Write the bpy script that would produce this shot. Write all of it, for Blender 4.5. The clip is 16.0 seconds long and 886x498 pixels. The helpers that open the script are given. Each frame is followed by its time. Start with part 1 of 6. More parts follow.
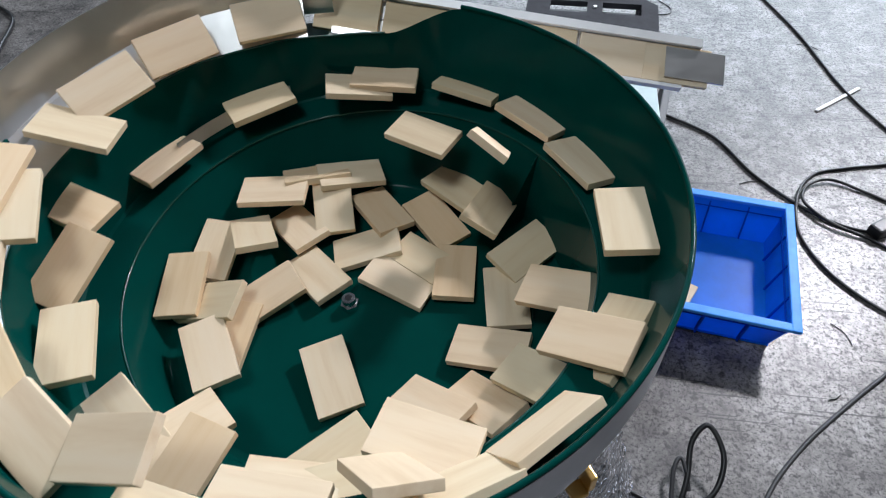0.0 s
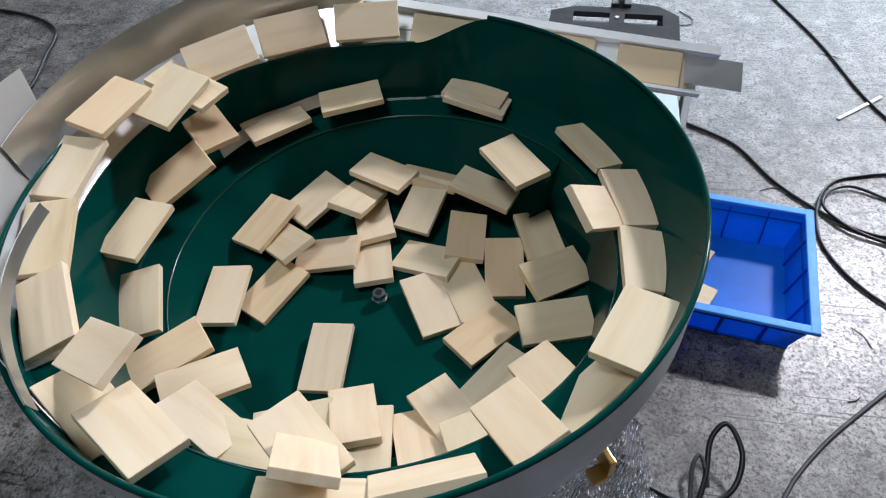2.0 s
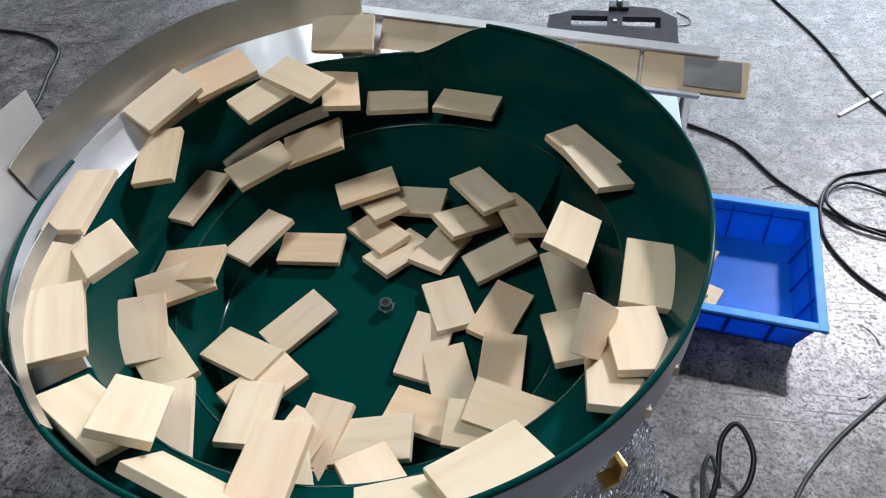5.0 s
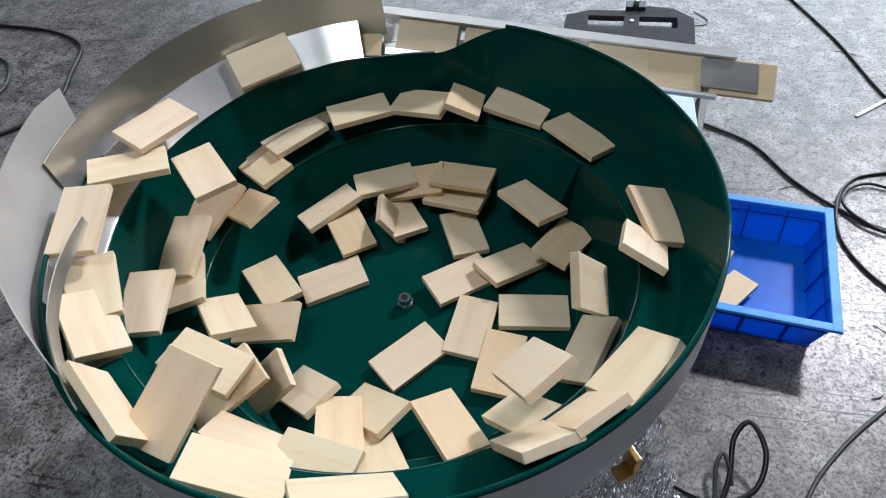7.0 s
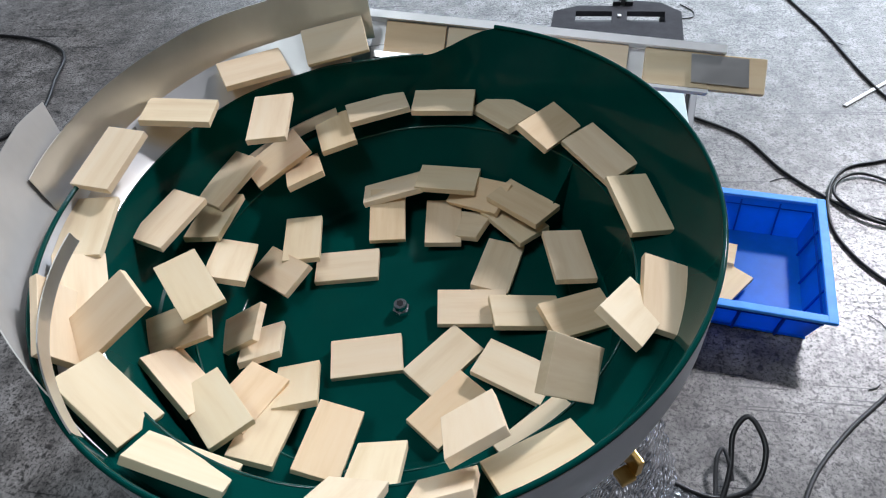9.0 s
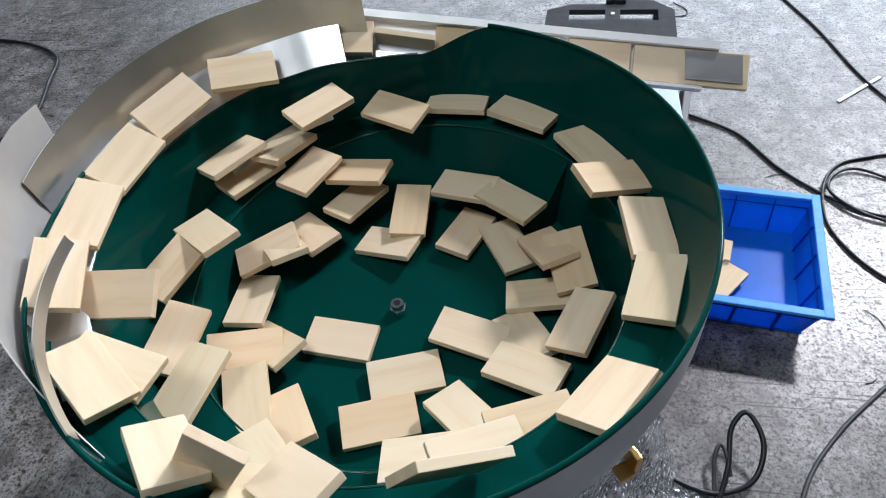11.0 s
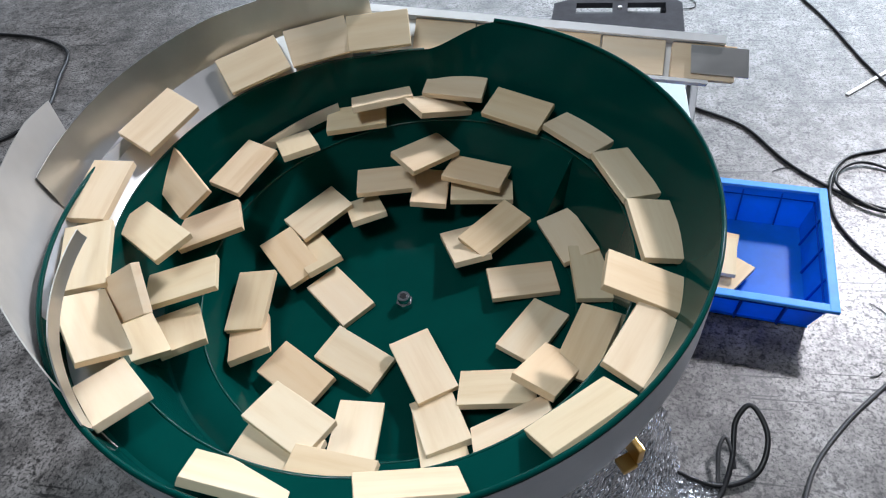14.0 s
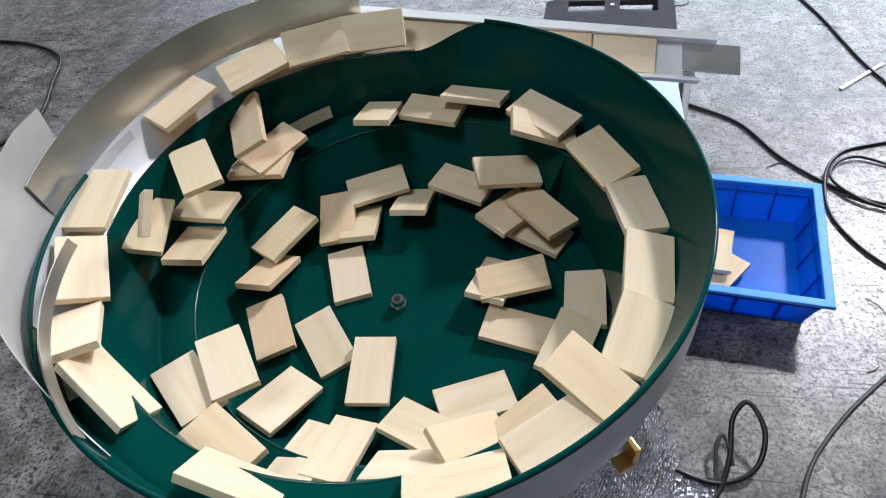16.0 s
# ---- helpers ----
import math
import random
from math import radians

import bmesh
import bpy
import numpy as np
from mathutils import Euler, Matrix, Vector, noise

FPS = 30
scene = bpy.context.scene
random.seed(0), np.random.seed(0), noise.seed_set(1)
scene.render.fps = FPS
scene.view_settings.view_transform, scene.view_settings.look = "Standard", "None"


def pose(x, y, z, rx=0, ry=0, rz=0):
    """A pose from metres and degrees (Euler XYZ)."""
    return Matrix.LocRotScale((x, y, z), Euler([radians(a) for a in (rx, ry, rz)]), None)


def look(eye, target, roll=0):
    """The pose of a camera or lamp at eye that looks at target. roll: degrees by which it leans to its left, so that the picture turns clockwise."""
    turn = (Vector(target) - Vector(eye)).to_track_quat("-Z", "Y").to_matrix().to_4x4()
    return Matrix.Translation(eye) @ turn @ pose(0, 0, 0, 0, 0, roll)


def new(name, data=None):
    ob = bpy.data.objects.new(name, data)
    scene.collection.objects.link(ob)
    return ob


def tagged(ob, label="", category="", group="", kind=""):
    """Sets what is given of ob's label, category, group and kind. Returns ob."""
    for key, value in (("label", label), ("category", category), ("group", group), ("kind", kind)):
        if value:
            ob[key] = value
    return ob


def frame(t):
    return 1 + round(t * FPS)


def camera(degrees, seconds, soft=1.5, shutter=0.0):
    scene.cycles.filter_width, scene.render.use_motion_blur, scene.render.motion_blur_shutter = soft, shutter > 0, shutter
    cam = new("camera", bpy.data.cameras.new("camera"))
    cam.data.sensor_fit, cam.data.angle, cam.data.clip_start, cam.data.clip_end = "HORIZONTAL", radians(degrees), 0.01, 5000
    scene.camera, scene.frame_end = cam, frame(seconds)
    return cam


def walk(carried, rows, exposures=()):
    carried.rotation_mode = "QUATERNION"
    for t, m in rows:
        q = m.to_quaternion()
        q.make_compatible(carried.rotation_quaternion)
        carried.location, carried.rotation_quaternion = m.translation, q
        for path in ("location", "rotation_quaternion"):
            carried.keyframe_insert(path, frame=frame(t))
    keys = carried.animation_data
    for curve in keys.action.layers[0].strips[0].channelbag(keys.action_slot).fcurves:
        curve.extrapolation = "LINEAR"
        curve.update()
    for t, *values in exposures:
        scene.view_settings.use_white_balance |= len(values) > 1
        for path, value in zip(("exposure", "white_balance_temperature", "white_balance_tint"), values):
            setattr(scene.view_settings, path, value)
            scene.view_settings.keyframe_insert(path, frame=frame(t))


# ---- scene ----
cam = camera(69.0, 16.0, soft=1.1, shutter=0.3)
PATH = [
    (0.0, pose(0.2634, -0.5690, 1.2166, 41.43, 2.36, 8.31)),
    (0.5, pose(0.2589, -0.6072, 1.2174, 40.77, 1.88, 9.98)),
    (1.0, pose(0.2558, -0.6226, 1.2316, 42.42, 2.20, 11.15)),
    (1.5, pose(0.2576, -0.6219, 1.2350, 41.94, 2.56, 11.01)),
    (2.0, pose(0.2633, -0.6184, 1.2380, 42.54, 3.46, 9.88)),
    (2.5, pose(0.2685, -0.6201, 1.2401, 43.08, 3.99, 9.07)),
    (3.0, pose(0.2744, -0.6121, 1.2452, 43.43, 4.46, 8.26)),
    (3.5, pose(0.2805, -0.6097, 1.2435, 44.21, 4.66, 7.37)),
    (4.0, pose(0.2757, -0.6122, 1.2433, 43.57, 4.87, 8.01)),
    (6.5, pose(0.2506, -0.6315, 1.2548, 42.79, 4.72, 9.71)),
    (7.0, pose(0.2545, -0.6352, 1.2599, 42.84, 5.14, 10.11)),
    (7.5, pose(0.2526, -0.6339, 1.2620, 43.07, 5.04, 9.88)),
    (8.0, pose(0.2523, -0.6256, 1.2615, 42.79, 5.25, 9.08)),
    (8.5, pose(0.2472, -0.6209, 1.2605, 42.56, 5.38, 8.86)),
    (9.0, pose(0.2483, -0.6197, 1.2630, 42.34, 5.71, 8.44)),
    (9.5, pose(0.2524, -0.6235, 1.2619, 42.44, 6.10, 8.18)),
    (12.0, pose(0.2456, -0.6163, 1.2602, 42.15, 5.74, 7.59)),
    (12.5, pose(0.2482, -0.6126, 1.2614, 41.79, 5.98, 7.60)),
    (13.0, pose(0.2536, -0.6147, 1.2596, 41.48, 6.06, 7.80)),
    (13.5, pose(0.2578, -0.6248, 1.2636, 41.41, 6.31, 8.24)),
    (14.0, pose(0.2539, -0.6271, 1.2695, 41.76, 6.41, 8.27)),
    (14.5, pose(0.2552, -0.6270, 1.2715, 41.90, 6.59, 8.16)),
    (15.0, pose(0.2581, -0.6208, 1.2715, 41.85, 6.81, 7.49)),
    (15.5, pose(0.2581, -0.6180, 1.2692, 41.55, 6.73, 7.40)),
    (16.0, pose(0.2617, -0.6214, 1.2693, 41.62, 6.91, 7.52)),]
walk(cam, PATH, [(0, 0.0, 6280, 14), (4, 0.03, 6280, 14), (9.5, 0.08, 6280, 14), (12.5, 0.22, 6280, 14), (16, 0.22, 6280, 14)])

# ---- light: a factory hall, strongest high-bay lamp beyond the feeder, plus added unseen fills ----
world = bpy.data.worlds.new("hall_air")
scene.world = world
world.use_nodes = True
world.node_tree.nodes["Background"].inputs[0].default_value = (0.80, 0.88, 1.0, 1)
world.node_tree.nodes["Background"].inputs[1].default_value = 0.035


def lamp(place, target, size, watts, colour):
    data = bpy.data.lights.new("area_light", "AREA")
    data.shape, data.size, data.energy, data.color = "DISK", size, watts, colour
    ob = new("area_light", data)
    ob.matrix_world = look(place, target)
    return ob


KEY = Vector((4.3, 5.4, 6.1))
lamp(KEY, (0.1, 0, 0.4), 0.9, 570, (0.97, 0.97, 1.0))
# Fill added on the camera side to brighten the back wall and steel.
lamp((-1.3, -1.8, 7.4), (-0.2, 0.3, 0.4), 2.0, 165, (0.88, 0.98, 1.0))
# Wide unseen panel, assumed from the bright sheen on the far floor.
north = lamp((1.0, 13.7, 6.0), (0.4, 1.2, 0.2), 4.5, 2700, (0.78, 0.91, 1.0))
# Unseen panel added to the east so steel and left walls read brighter.
east = lamp((11.7, 3.5, 5.2), (0, 0.3, 0.6), 4.5, 120, (0.97, 0.97, 1.0))
east.data.shape, east.data.size, east.data.size_y = "RECTANGLE", 9.0, 3.2
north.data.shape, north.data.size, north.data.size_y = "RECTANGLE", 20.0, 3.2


# ---- materials ----
def material(name, colour, rough=0.5, metal=0.0, **more):
    m = bpy.data.materials.new(name)
    m.use_nodes = True
    b = m.node_tree.nodes["Principled BSDF"]
    b.inputs["Base Color"].default_value = (*colour, 1)
    b.inputs["Roughness"].default_value = rough
    b.inputs["Metallic"].default_value = metal
    for key, value in more.items():
        b.inputs[key.replace("_", " ")].default_value = value
    return m


def node(m, kind, **values):
    n = m.node_tree.nodes.new(kind)
    for key, value in values.items():
        if key in n.inputs:
            n.inputs[key].default_value = value
    return n


def wire(m, a, out, b, into):
    m.node_tree.links.new(a.outputs[out], b.inputs[into])


def bsdf(m):
    return m.node_tree.nodes["Principled BSDF"]


def ramp(m, stops):
    n = m.node_tree.nodes.new("ShaderNodeValToRGB")
    e = n.color_ramp.elements
    while len(e) < len(stops):
        e.new(0.5)
    for k, (at, c) in zip(e, stops):
        k.position, k.color = at, (*c, 1)
    return n


def coords(m, scale=(1, 1, 1), kind="Object"):
    t = m.node_tree.nodes.new("ShaderNodeTexCoord")
    s = m.node_tree.nodes.new("ShaderNodeMapping")
    s.inputs["Scale"].default_value = scale
    wire(m, t, kind, s, "Vector")
    return s


def noise_node(m, where, scale, detail=4.0, rough=0.55):
    n = node(m, "ShaderNodeTexNoise", Scale=scale, Detail=detail, Roughness=rough)
    if where:
        wire(m, where, "Vector", n, "Vector")
    return n


def mix(m, kind, factor, a, b):
    n = m.node_tree.nodes.new("ShaderNodeMix")
    n.data_type, n.blend_type = "RGBA", kind
    for value, slot in ((factor, 0), (a, 6), (b, 7)):
        if isinstance(value, tuple) and hasattr(value[0], "outputs"):
            m.node_tree.links.new(value[0].outputs[value[1]], n.inputs[slot])
        elif isinstance(value, tuple):
            n.inputs[slot].default_value = (*value, 1)
        else:
            n.inputs[slot].default_value = value
    return n


def bump(m, source, out, strength, distance):
    n = node(m, "ShaderNodeBump", Strength=strength, Distance=distance)
    wire(m, source, out, n, "Height")
    wire(m, n, "Normal", bsdf(m), "Normal")
    return n


def concrete():
    m = material("worn_concrete", (0.3, 0.3, 0.3), 0.42, 0.0, Specular_IOR_Level=0.7)
    at = coords(m)
    big = noise_node(m, at, 0.9, 5, 0.6)
    mid = noise_node(m, at, 11.0, 9, 0.78)
    fine = noise_node(m, at, 130.0, 6, 0.8)
    base = ramp(m, [(0.36, (0.050, 0.047, 0.045)), (0.5, (0.165, 0.156, 0.150)), (0.62, (0.29, 0.280, 0.273))])
    wire(m, mid, "Fac", base, "Fac")
    tone = ramp(m, [(0.35, (0.80, 0.77, 0.74)), (0.65, (1.1, 1.1, 1.1))])
    wire(m, big, "Fac", tone, "Fac")
    a = mix(m, "MULTIPLY", 1.0, (base, "Color"), (tone, "Color"))
    pit = noise_node(m, at, 48.0, 3, 0.6)
    pits = ramp(m, [(0.36, (0.16, 0.15, 0.15)), (0.44, (1, 1, 1))])
    wire(m, pit, "Fac", pits, "Fac")
    a = mix(m, "MULTIPLY", 0.9, (a, 2), (pits, "Color"))
    grit = ramp(m, [(0.43, (0.08, 0.08, 0.08)), (0.49, (1, 1, 1)), (0.58, (1, 1, 1)), (0.68, (1.9, 1.88, 1.85))])
    wire(m, fine, "Fac", grit, "Fac")
    b = mix(m, "MULTIPLY", 0.85, (a, 2), (grit, "Color"))
    # scratches and hairline cracks
    warp = noise_node(m, at, 2.2, 4, 0.6)
    shift = mix(m, "ADD", 0.35, (at, "Vector"), (warp, "Color"))
    crack = node(m, "ShaderNodeTexVoronoi", Scale=1.7)
    crack.feature = "DISTANCE_TO_EDGE"
    wire(m, shift, 2, crack, "Vector")
    line = ramp(m, [(0.0, (0.35, 0.33, 0.32)), (0.006, (1, 1, 1))])
    wire(m, crack, "Distance", line, "Fac")
    gate = ramp(m, [(0.48, (0, 0, 0)), (0.58, (1, 1, 1))])
    wire(m, big, "Fac", gate, "Fac")
    c = mix(m, "MULTIPLY", (gate, "Color"), (b, 2), (line, "Color"))
    # straight drag marks in three directions
    for turn, stretch, dark in ((0.5, 55.0, 0.35), (1.9, 70.0, 0.45), (2.7, 90.0, 0.4)):
        way = coords(m, (2.6, stretch, 1.0))
        way.inputs["Rotation"].default_value = (0, 0, turn)
        drag = noise_node(m, way, 1.0, 1.5, 0.5)
        thin = ramp(m, [(0.285, (dark * 0.6,) * 3), (0.305, (1, 1, 1))])
        wire(m, drag, "Fac", thin, "Fac")
        c = mix(m, "MULTIPLY", 1.0, (c, 2), (thin, "Color"))
    wire(m, c, 2, bsdf(m), "Base Color")
    r = ramp(m, [(0.42, (0.62, 0.62, 0.62)), (0.54, (0.29, 0.29, 0.29)), (0.75, (0.40, 0.40, 0.40))])
    wire(m, fine, "Fac", r, "Fac")
    wire(m, r, "Color", bsdf(m), "Roughness")
    bump(m, fine, "Fac", 0.15, 0.001)
    return m


def wood():
    m = material("pale_planed_wood", (0.62, 0.47, 0.30), 0.72, 0.0, Specular_IOR_Level=0.2)
    info = m.node_tree.nodes.new("ShaderNodeObjectInfo")
    at = coords(m, (4, 38, 38))
    move = m.node_tree.nodes.new("ShaderNodeVectorMath")
    move.operation = "ADD"
    push = m.node_tree.nodes.new("ShaderNodeVectorMath")
    push.operation = "SCALE"
    push.inputs[0].default_value = (31.0, 17.0, 43.0)
    wire(m, info, "Random", push, "Scale")
    wire(m, at, "Vector", move, 0)
    m.node_tree.links.new(push.outputs[0], move.inputs[1])
    grain = noise_node(m, None, 1.0, 5, 0.6)
    m.node_tree.links.new(move.outputs[0], grain.inputs["Vector"])
    tone = ramp(m, [(0.26, (0.69, 0.53, 0.345)), (0.5, (0.77, 0.63, 0.445)), (0.72, (0.79, 0.67, 0.50))])
    wire(m, grain, "Fac", tone, "Fac")
    each = ramp(m, [(0.0, (1.0, 0.90, 0.80)), (0.25, (0.96, 0.95, 0.88)), (0.6, (1.0, 1.0, 1.0)), (0.8, (1.04, 0.97, 0.92)), (1.0, (1.08, 1.06, 1.06))])
    wire(m, info, "Random", each, "Fac")
    c = mix(m, "MULTIPLY", 1.0, (tone, "Color"), (each, "Color"))
    wire(m, c, 2, bsdf(m), "Base Color")
    bump(m, grain, "Fac", 0.12, 0.001)
    return m


def steel(name="brushed_steel", stretch=(5, 5, 30), rough=0.33, colour=(0.80, 0.79, 0.77), waves=(9, 9, 0.6), depth=0.0007):
    m = material(name, colour, rough, 1.0)
    at = coords(m, stretch)
    n = noise_node(m, at, 4.0, 4, 0.6)
    r = ramp(m, [(0.3, (rough - 0.02,) * 3), (0.7, (rough + 0.03,) * 3)])
    wire(m, n, "Fac", r, "Fac")
    wire(m, r, "Color", bsdf(m), "Roughness")
    stain = noise_node(m, coords(m), 9.0, 3, 0.5)
    c = ramp(m, [(0.35, tuple(0.82 * k for k in colour)), (0.65, colour)])
    wire(m, stain, "Fac", c, "Fac")
    wire(m, c, "Color", bsdf(m), "Base Color")
    # gentle hammered waves that stretch what the sheet mirrors
    wave = noise_node(m, coords(m, waves), 4.0, 2, 0.5)
    bump(m, wave, "Fac", 0.5, depth)
    return m


def coating():
    m = material("green_coating", (0.0, 0.135, 0.085), 0.22)
    bsdf(m).inputs["Coat Weight"].default_value = 0.03
    bsdf(m).inputs["Specular IOR Level"].default_value = 0.06
    bsdf(m).inputs["Coat Roughness"].default_value = 0.08
    at = coords(m)
    n = noise_node(m, at, 6.0, 4, 0.6)
    c = ramp(m, [(0.3, (0.0004, 0.041, 0.034)), (0.7, (0.0007, 0.051, 0.042))])
    wire(m, n, "Fac", c, "Fac")
    wire(m, c, "Color", bsdf(m), "Base Color")
    dust = noise_node(m, at, 60.0, 5, 0.7)
    r = ramp(m, [(0.3, (0.09, 0.09, 0.09)), (0.75, (0.17, 0.17, 0.17))])
    wire(m, dust, "Fac", r, "Fac")
    wire(m, r, "Color", bsdf(m), "Roughness")
    bump(m, n, "Fac", 0.06, 0.003)
    return m


def plastic(name, colour, rough, spots=0.12):
    m = material(name, colour, rough)
    n = noise_node(m, coords(m), 25.0, 5, 0.65)
    c = ramp(m, [(0.3, tuple(k * (1 - spots) for k in colour)), (0.7, tuple(min(1, k * (1 + spots)) for k in colour))])
    wire(m, n, "Fac", c, "Fac")
    wire(m, c, "Color", bsdf(m), "Base Color")
    return m


def crinkled():
    m = material("bubble_foil", (0.72, 0.73, 0.76), 0.16, 0.85)
    v = node(m, "ShaderNodeTexVoronoi", Scale=85.0)
    wire(m, coords(m), "Vector", v, "Vector")
    bump(m, v, "Distance", 1.0, 0.012)
    return m


CONCRETE, WOOD, GREEN = concrete(), wood(), coating()
GLOSSY_EDGE = material("green_gloss_edge", (0.0004, 0.052, 0.042), 0.16, 0.0, Specular_IOR_Level=0.5)
STEEL, SHEET = steel(), steel("satin_sheet", (10, 10, 4), 0.50, (0.58, 0.56, 0.53), (14, 14, 0.8))
ALU = steel("milled_aluminium", (4, 20, 20), 0.42, (0.92, 0.92, 0.92), (2, 2, 2), 0.0003)
for m in (SHEET, ALU):
    bsdf(m).inputs["Metallic"].default_value = 0.45
bsdf(ALU).inputs["Metallic"].default_value = 0.2
BLUE = plastic("blue_polypropylene", (0.012, 0.22, 0.84), 0.34)
# Darker copy of the crate blue: shade along the ribs put into colour.
RIB = plastic("rib_shade_blue", (0.006, 0.09, 0.55), 0.34)
# Slightly lighter blue for the crate rim.
BLUE_RIM = plastic("lighter_blue_edge", (0.07, 0.33, 0.95), 0.42)
for m in (BLUE, RIB, BLUE_RIM):
    bsdf(m).inputs["Specular IOR Level"].default_value = 0.2
CABLE = plastic("black_rubber", (0.012, 0.012, 0.013), 0.36, 0.3)
CABLE_GREY = plastic("dusty_rubber", (0.05, 0.05, 0.052), 0.5, 0.3)
SKIRT = plastic("light_grey_paint", (0.55, 0.57, 0.60), 0.35, 0.05)
IRON = plastic("dark_cast_iron", (0.042, 0.043, 0.05), 0.75, 0.2)
bsdf(IRON).inputs["Specular IOR Level"].default_value = 0.2
DARK = plastic("black_paint", (0.015, 0.015, 0.017), 0.45, 0.2)
PALE_PLATE = plastic("pale_green_plate", (0.45, 0.56, 0.56), 0.35, 0.06)
WHITE = plastic("white_paint", (0.78, 0.78, 0.77), 0.5, 0.04)
CHROME = steel("dark_chrome", (5, 5, 5), 0.16, (0.72, 0.72, 0.73), (9, 9, 9), 0.0003)
# Metal colour for the piece that stands in for the golden glimmer.
GOLDEN = material("golden_metal", (0.75, 0.48, 0.16), 0.3, 1.0)
FOIL = crinkled()
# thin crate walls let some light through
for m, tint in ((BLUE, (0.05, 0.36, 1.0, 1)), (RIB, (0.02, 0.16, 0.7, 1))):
    glow = node(m, "ShaderNodeBsdfTranslucent", Color=tint)
    both = node(m, "ShaderNodeMixShader", Fac=0.38)
    wire(m, bsdf(m), "BSDF", both, 1)
    wire(m, glow, "BSDF", both, 2)
    m.node_tree.links.new(both.outputs[0], m.node_tree.nodes["Material Output"].inputs["Surface"])
WALLPAINT = plastic("grey_wall_paint", (0.20, 0.21, 0.22), 0.8, 0.08)


# ---- mesh tools ----
def part(name, bm, mat, parent=None, label="", smooth=None):
    me = bpy.data.meshes.new(name)
    bmesh.ops.recalc_face_normals(bm, faces=bm.faces[:])
    bm.to_mesh(me)
    bm.free()
    me.materials.append(mat)
    if smooth is not None:
        me.shade_smooth()
        me.set_sharp_from_angle(angle=radians(smooth))
    ob = new(name, me)
    ob.parent = parent
    if label:
        tagged(ob, label)
    return ob


def box(size, at=(0, 0, 0), bevel=0.0, turn=None):
    bm = bmesh.new()
    bmesh.ops.create_cube(bm, size=1.0)
    bmesh.ops.scale(bm, vec=size, verts=bm.verts[:])
    if bevel:
        bmesh.ops.bevel(bm, geom=bm.edges[:], offset=bevel, segments=2, affect="EDGES", profile=0.6)
    m = Matrix.Translation(at)
    if turn:
        m = m @ turn
    bmesh.ops.transform(bm, matrix=m, verts=bm.verts[:])
    return bm


def join(*many):
    out = many[0]
    for bm in many[1:]:
        me = bpy.data.meshes.new("joined")
        bm.to_mesh(me)
        out.from_mesh(me)
        bm.free()
        bpy.data.meshes.remove(me)
    return out


def rod(radius, height, at=(0, 0, 0), segments=24, top=None, bevel=0.0):
    bm = bmesh.new()
    bmesh.ops.create_cone(bm, cap_ends=True, segments=segments, radius1=radius, radius2=radius if top is None else top, depth=height)
    if bevel:
        bmesh.ops.bevel(bm, geom=[e for e in bm.edges if len(e.link_faces) == 2 and e.calc_face_angle(0) > 0.9], offset=bevel, segments=2, affect="EDGES")
    bmesh.ops.translate(bm, vec=(at[0], at[1], at[2] + height / 2), verts=bm.verts[:])
    return bm


def sheet(rows, thick=0.0):
    """A skin over rows of points, given a thickness along its normals."""
    bm = bmesh.new()
    grid = [[bm.verts.new(p) for p in row] for row in rows]
    for a, b in zip(grid, grid[1:]):
        for k in range(len(a) - 1):
            bm.faces.new((a[k], a[k + 1], b[k + 1], b[k]))
    bmesh.ops.remove_doubles(bm, verts=bm.verts[:], dist=1e-5)
    if thick:
        bmesh.ops.recalc_face_normals(bm, faces=bm.faces[:])
        bmesh.ops.solidify(bm, geom=bm.faces[:], thickness=thick)
    return bm


def tube(points, radius, segments=8, steps=10):
    """A round tube along a smooth line through the points."""
    p = [Vector(q) for q in points]
    line = []
    for k in range(len(p) - 1):
        a, b, c, d = p[max(k - 1, 0)], p[k], p[k + 1], p[min(k + 2, len(p) - 1)]
        for s in range(steps):
            u = s / steps
            line.append(0.5 * ((2 * b) + (c - a) * u + (2 * a - 5 * b + 4 * c - d) * u * u + (3 * b - a - 3 * c + d) * u ** 3))
    line.append(p[-1])
    bm = bmesh.new()
    rings, side = [], None
    for k, q in enumerate(line):
        way = (line[min(k + 1, len(line) - 1)] - line[max(k - 1, 0)]).normalized()
        side = way.orthogonal() if side is None else side - way * side.dot(way)
        side.normalize()
        up = way.cross(side)
        rings.append([bm.verts.new(q + radius * (side * math.cos(a) + up * math.sin(a))) for a in (2 * math.pi * i / segments for i in range(segments))])
    for a, b in zip(rings, rings[1:]):
        for i in range(segments):
            bm.faces.new((a[i], a[(i + 1) % segments], b[(i + 1) % segments], b[i]))
    bm.faces.new(rings[0])
    bm.faces.new(rings[-1])
    return bm


def thing(name, label, category, at=(0, 0, 0), group="", turn=0):
    ob = new(name)
    ob.matrix_world = pose(*at, 0, 0, turn)
    return tagged(ob, label, category, group)


# ---- the hall ----
ground = tagged(part("ground", box((60, 60, 0.2), (0, 0, -0.1)), CONCRETE), "worn grey concrete factory floor with scratches and stains", "floor", kind="structure")
# Unseen walls and ceiling, added to enclose the hall and steer bounced light.
for name, size, at in (("wall_north", (24, 0.2, 8), (0, 14, 4)), ("wall_south", (24, 0.2, 8), (0, -12, 4)),
                       ("wall_east", (0.2, 26, 8), (12, 1, 4)), ("wall_west", (0.2, 26, 8), (-12, 1, 4))):
    tagged(part(name, box(size, at), WALLPAINT), "plain grey hall wall, unseen, added to close the room", "wall", kind="structure")
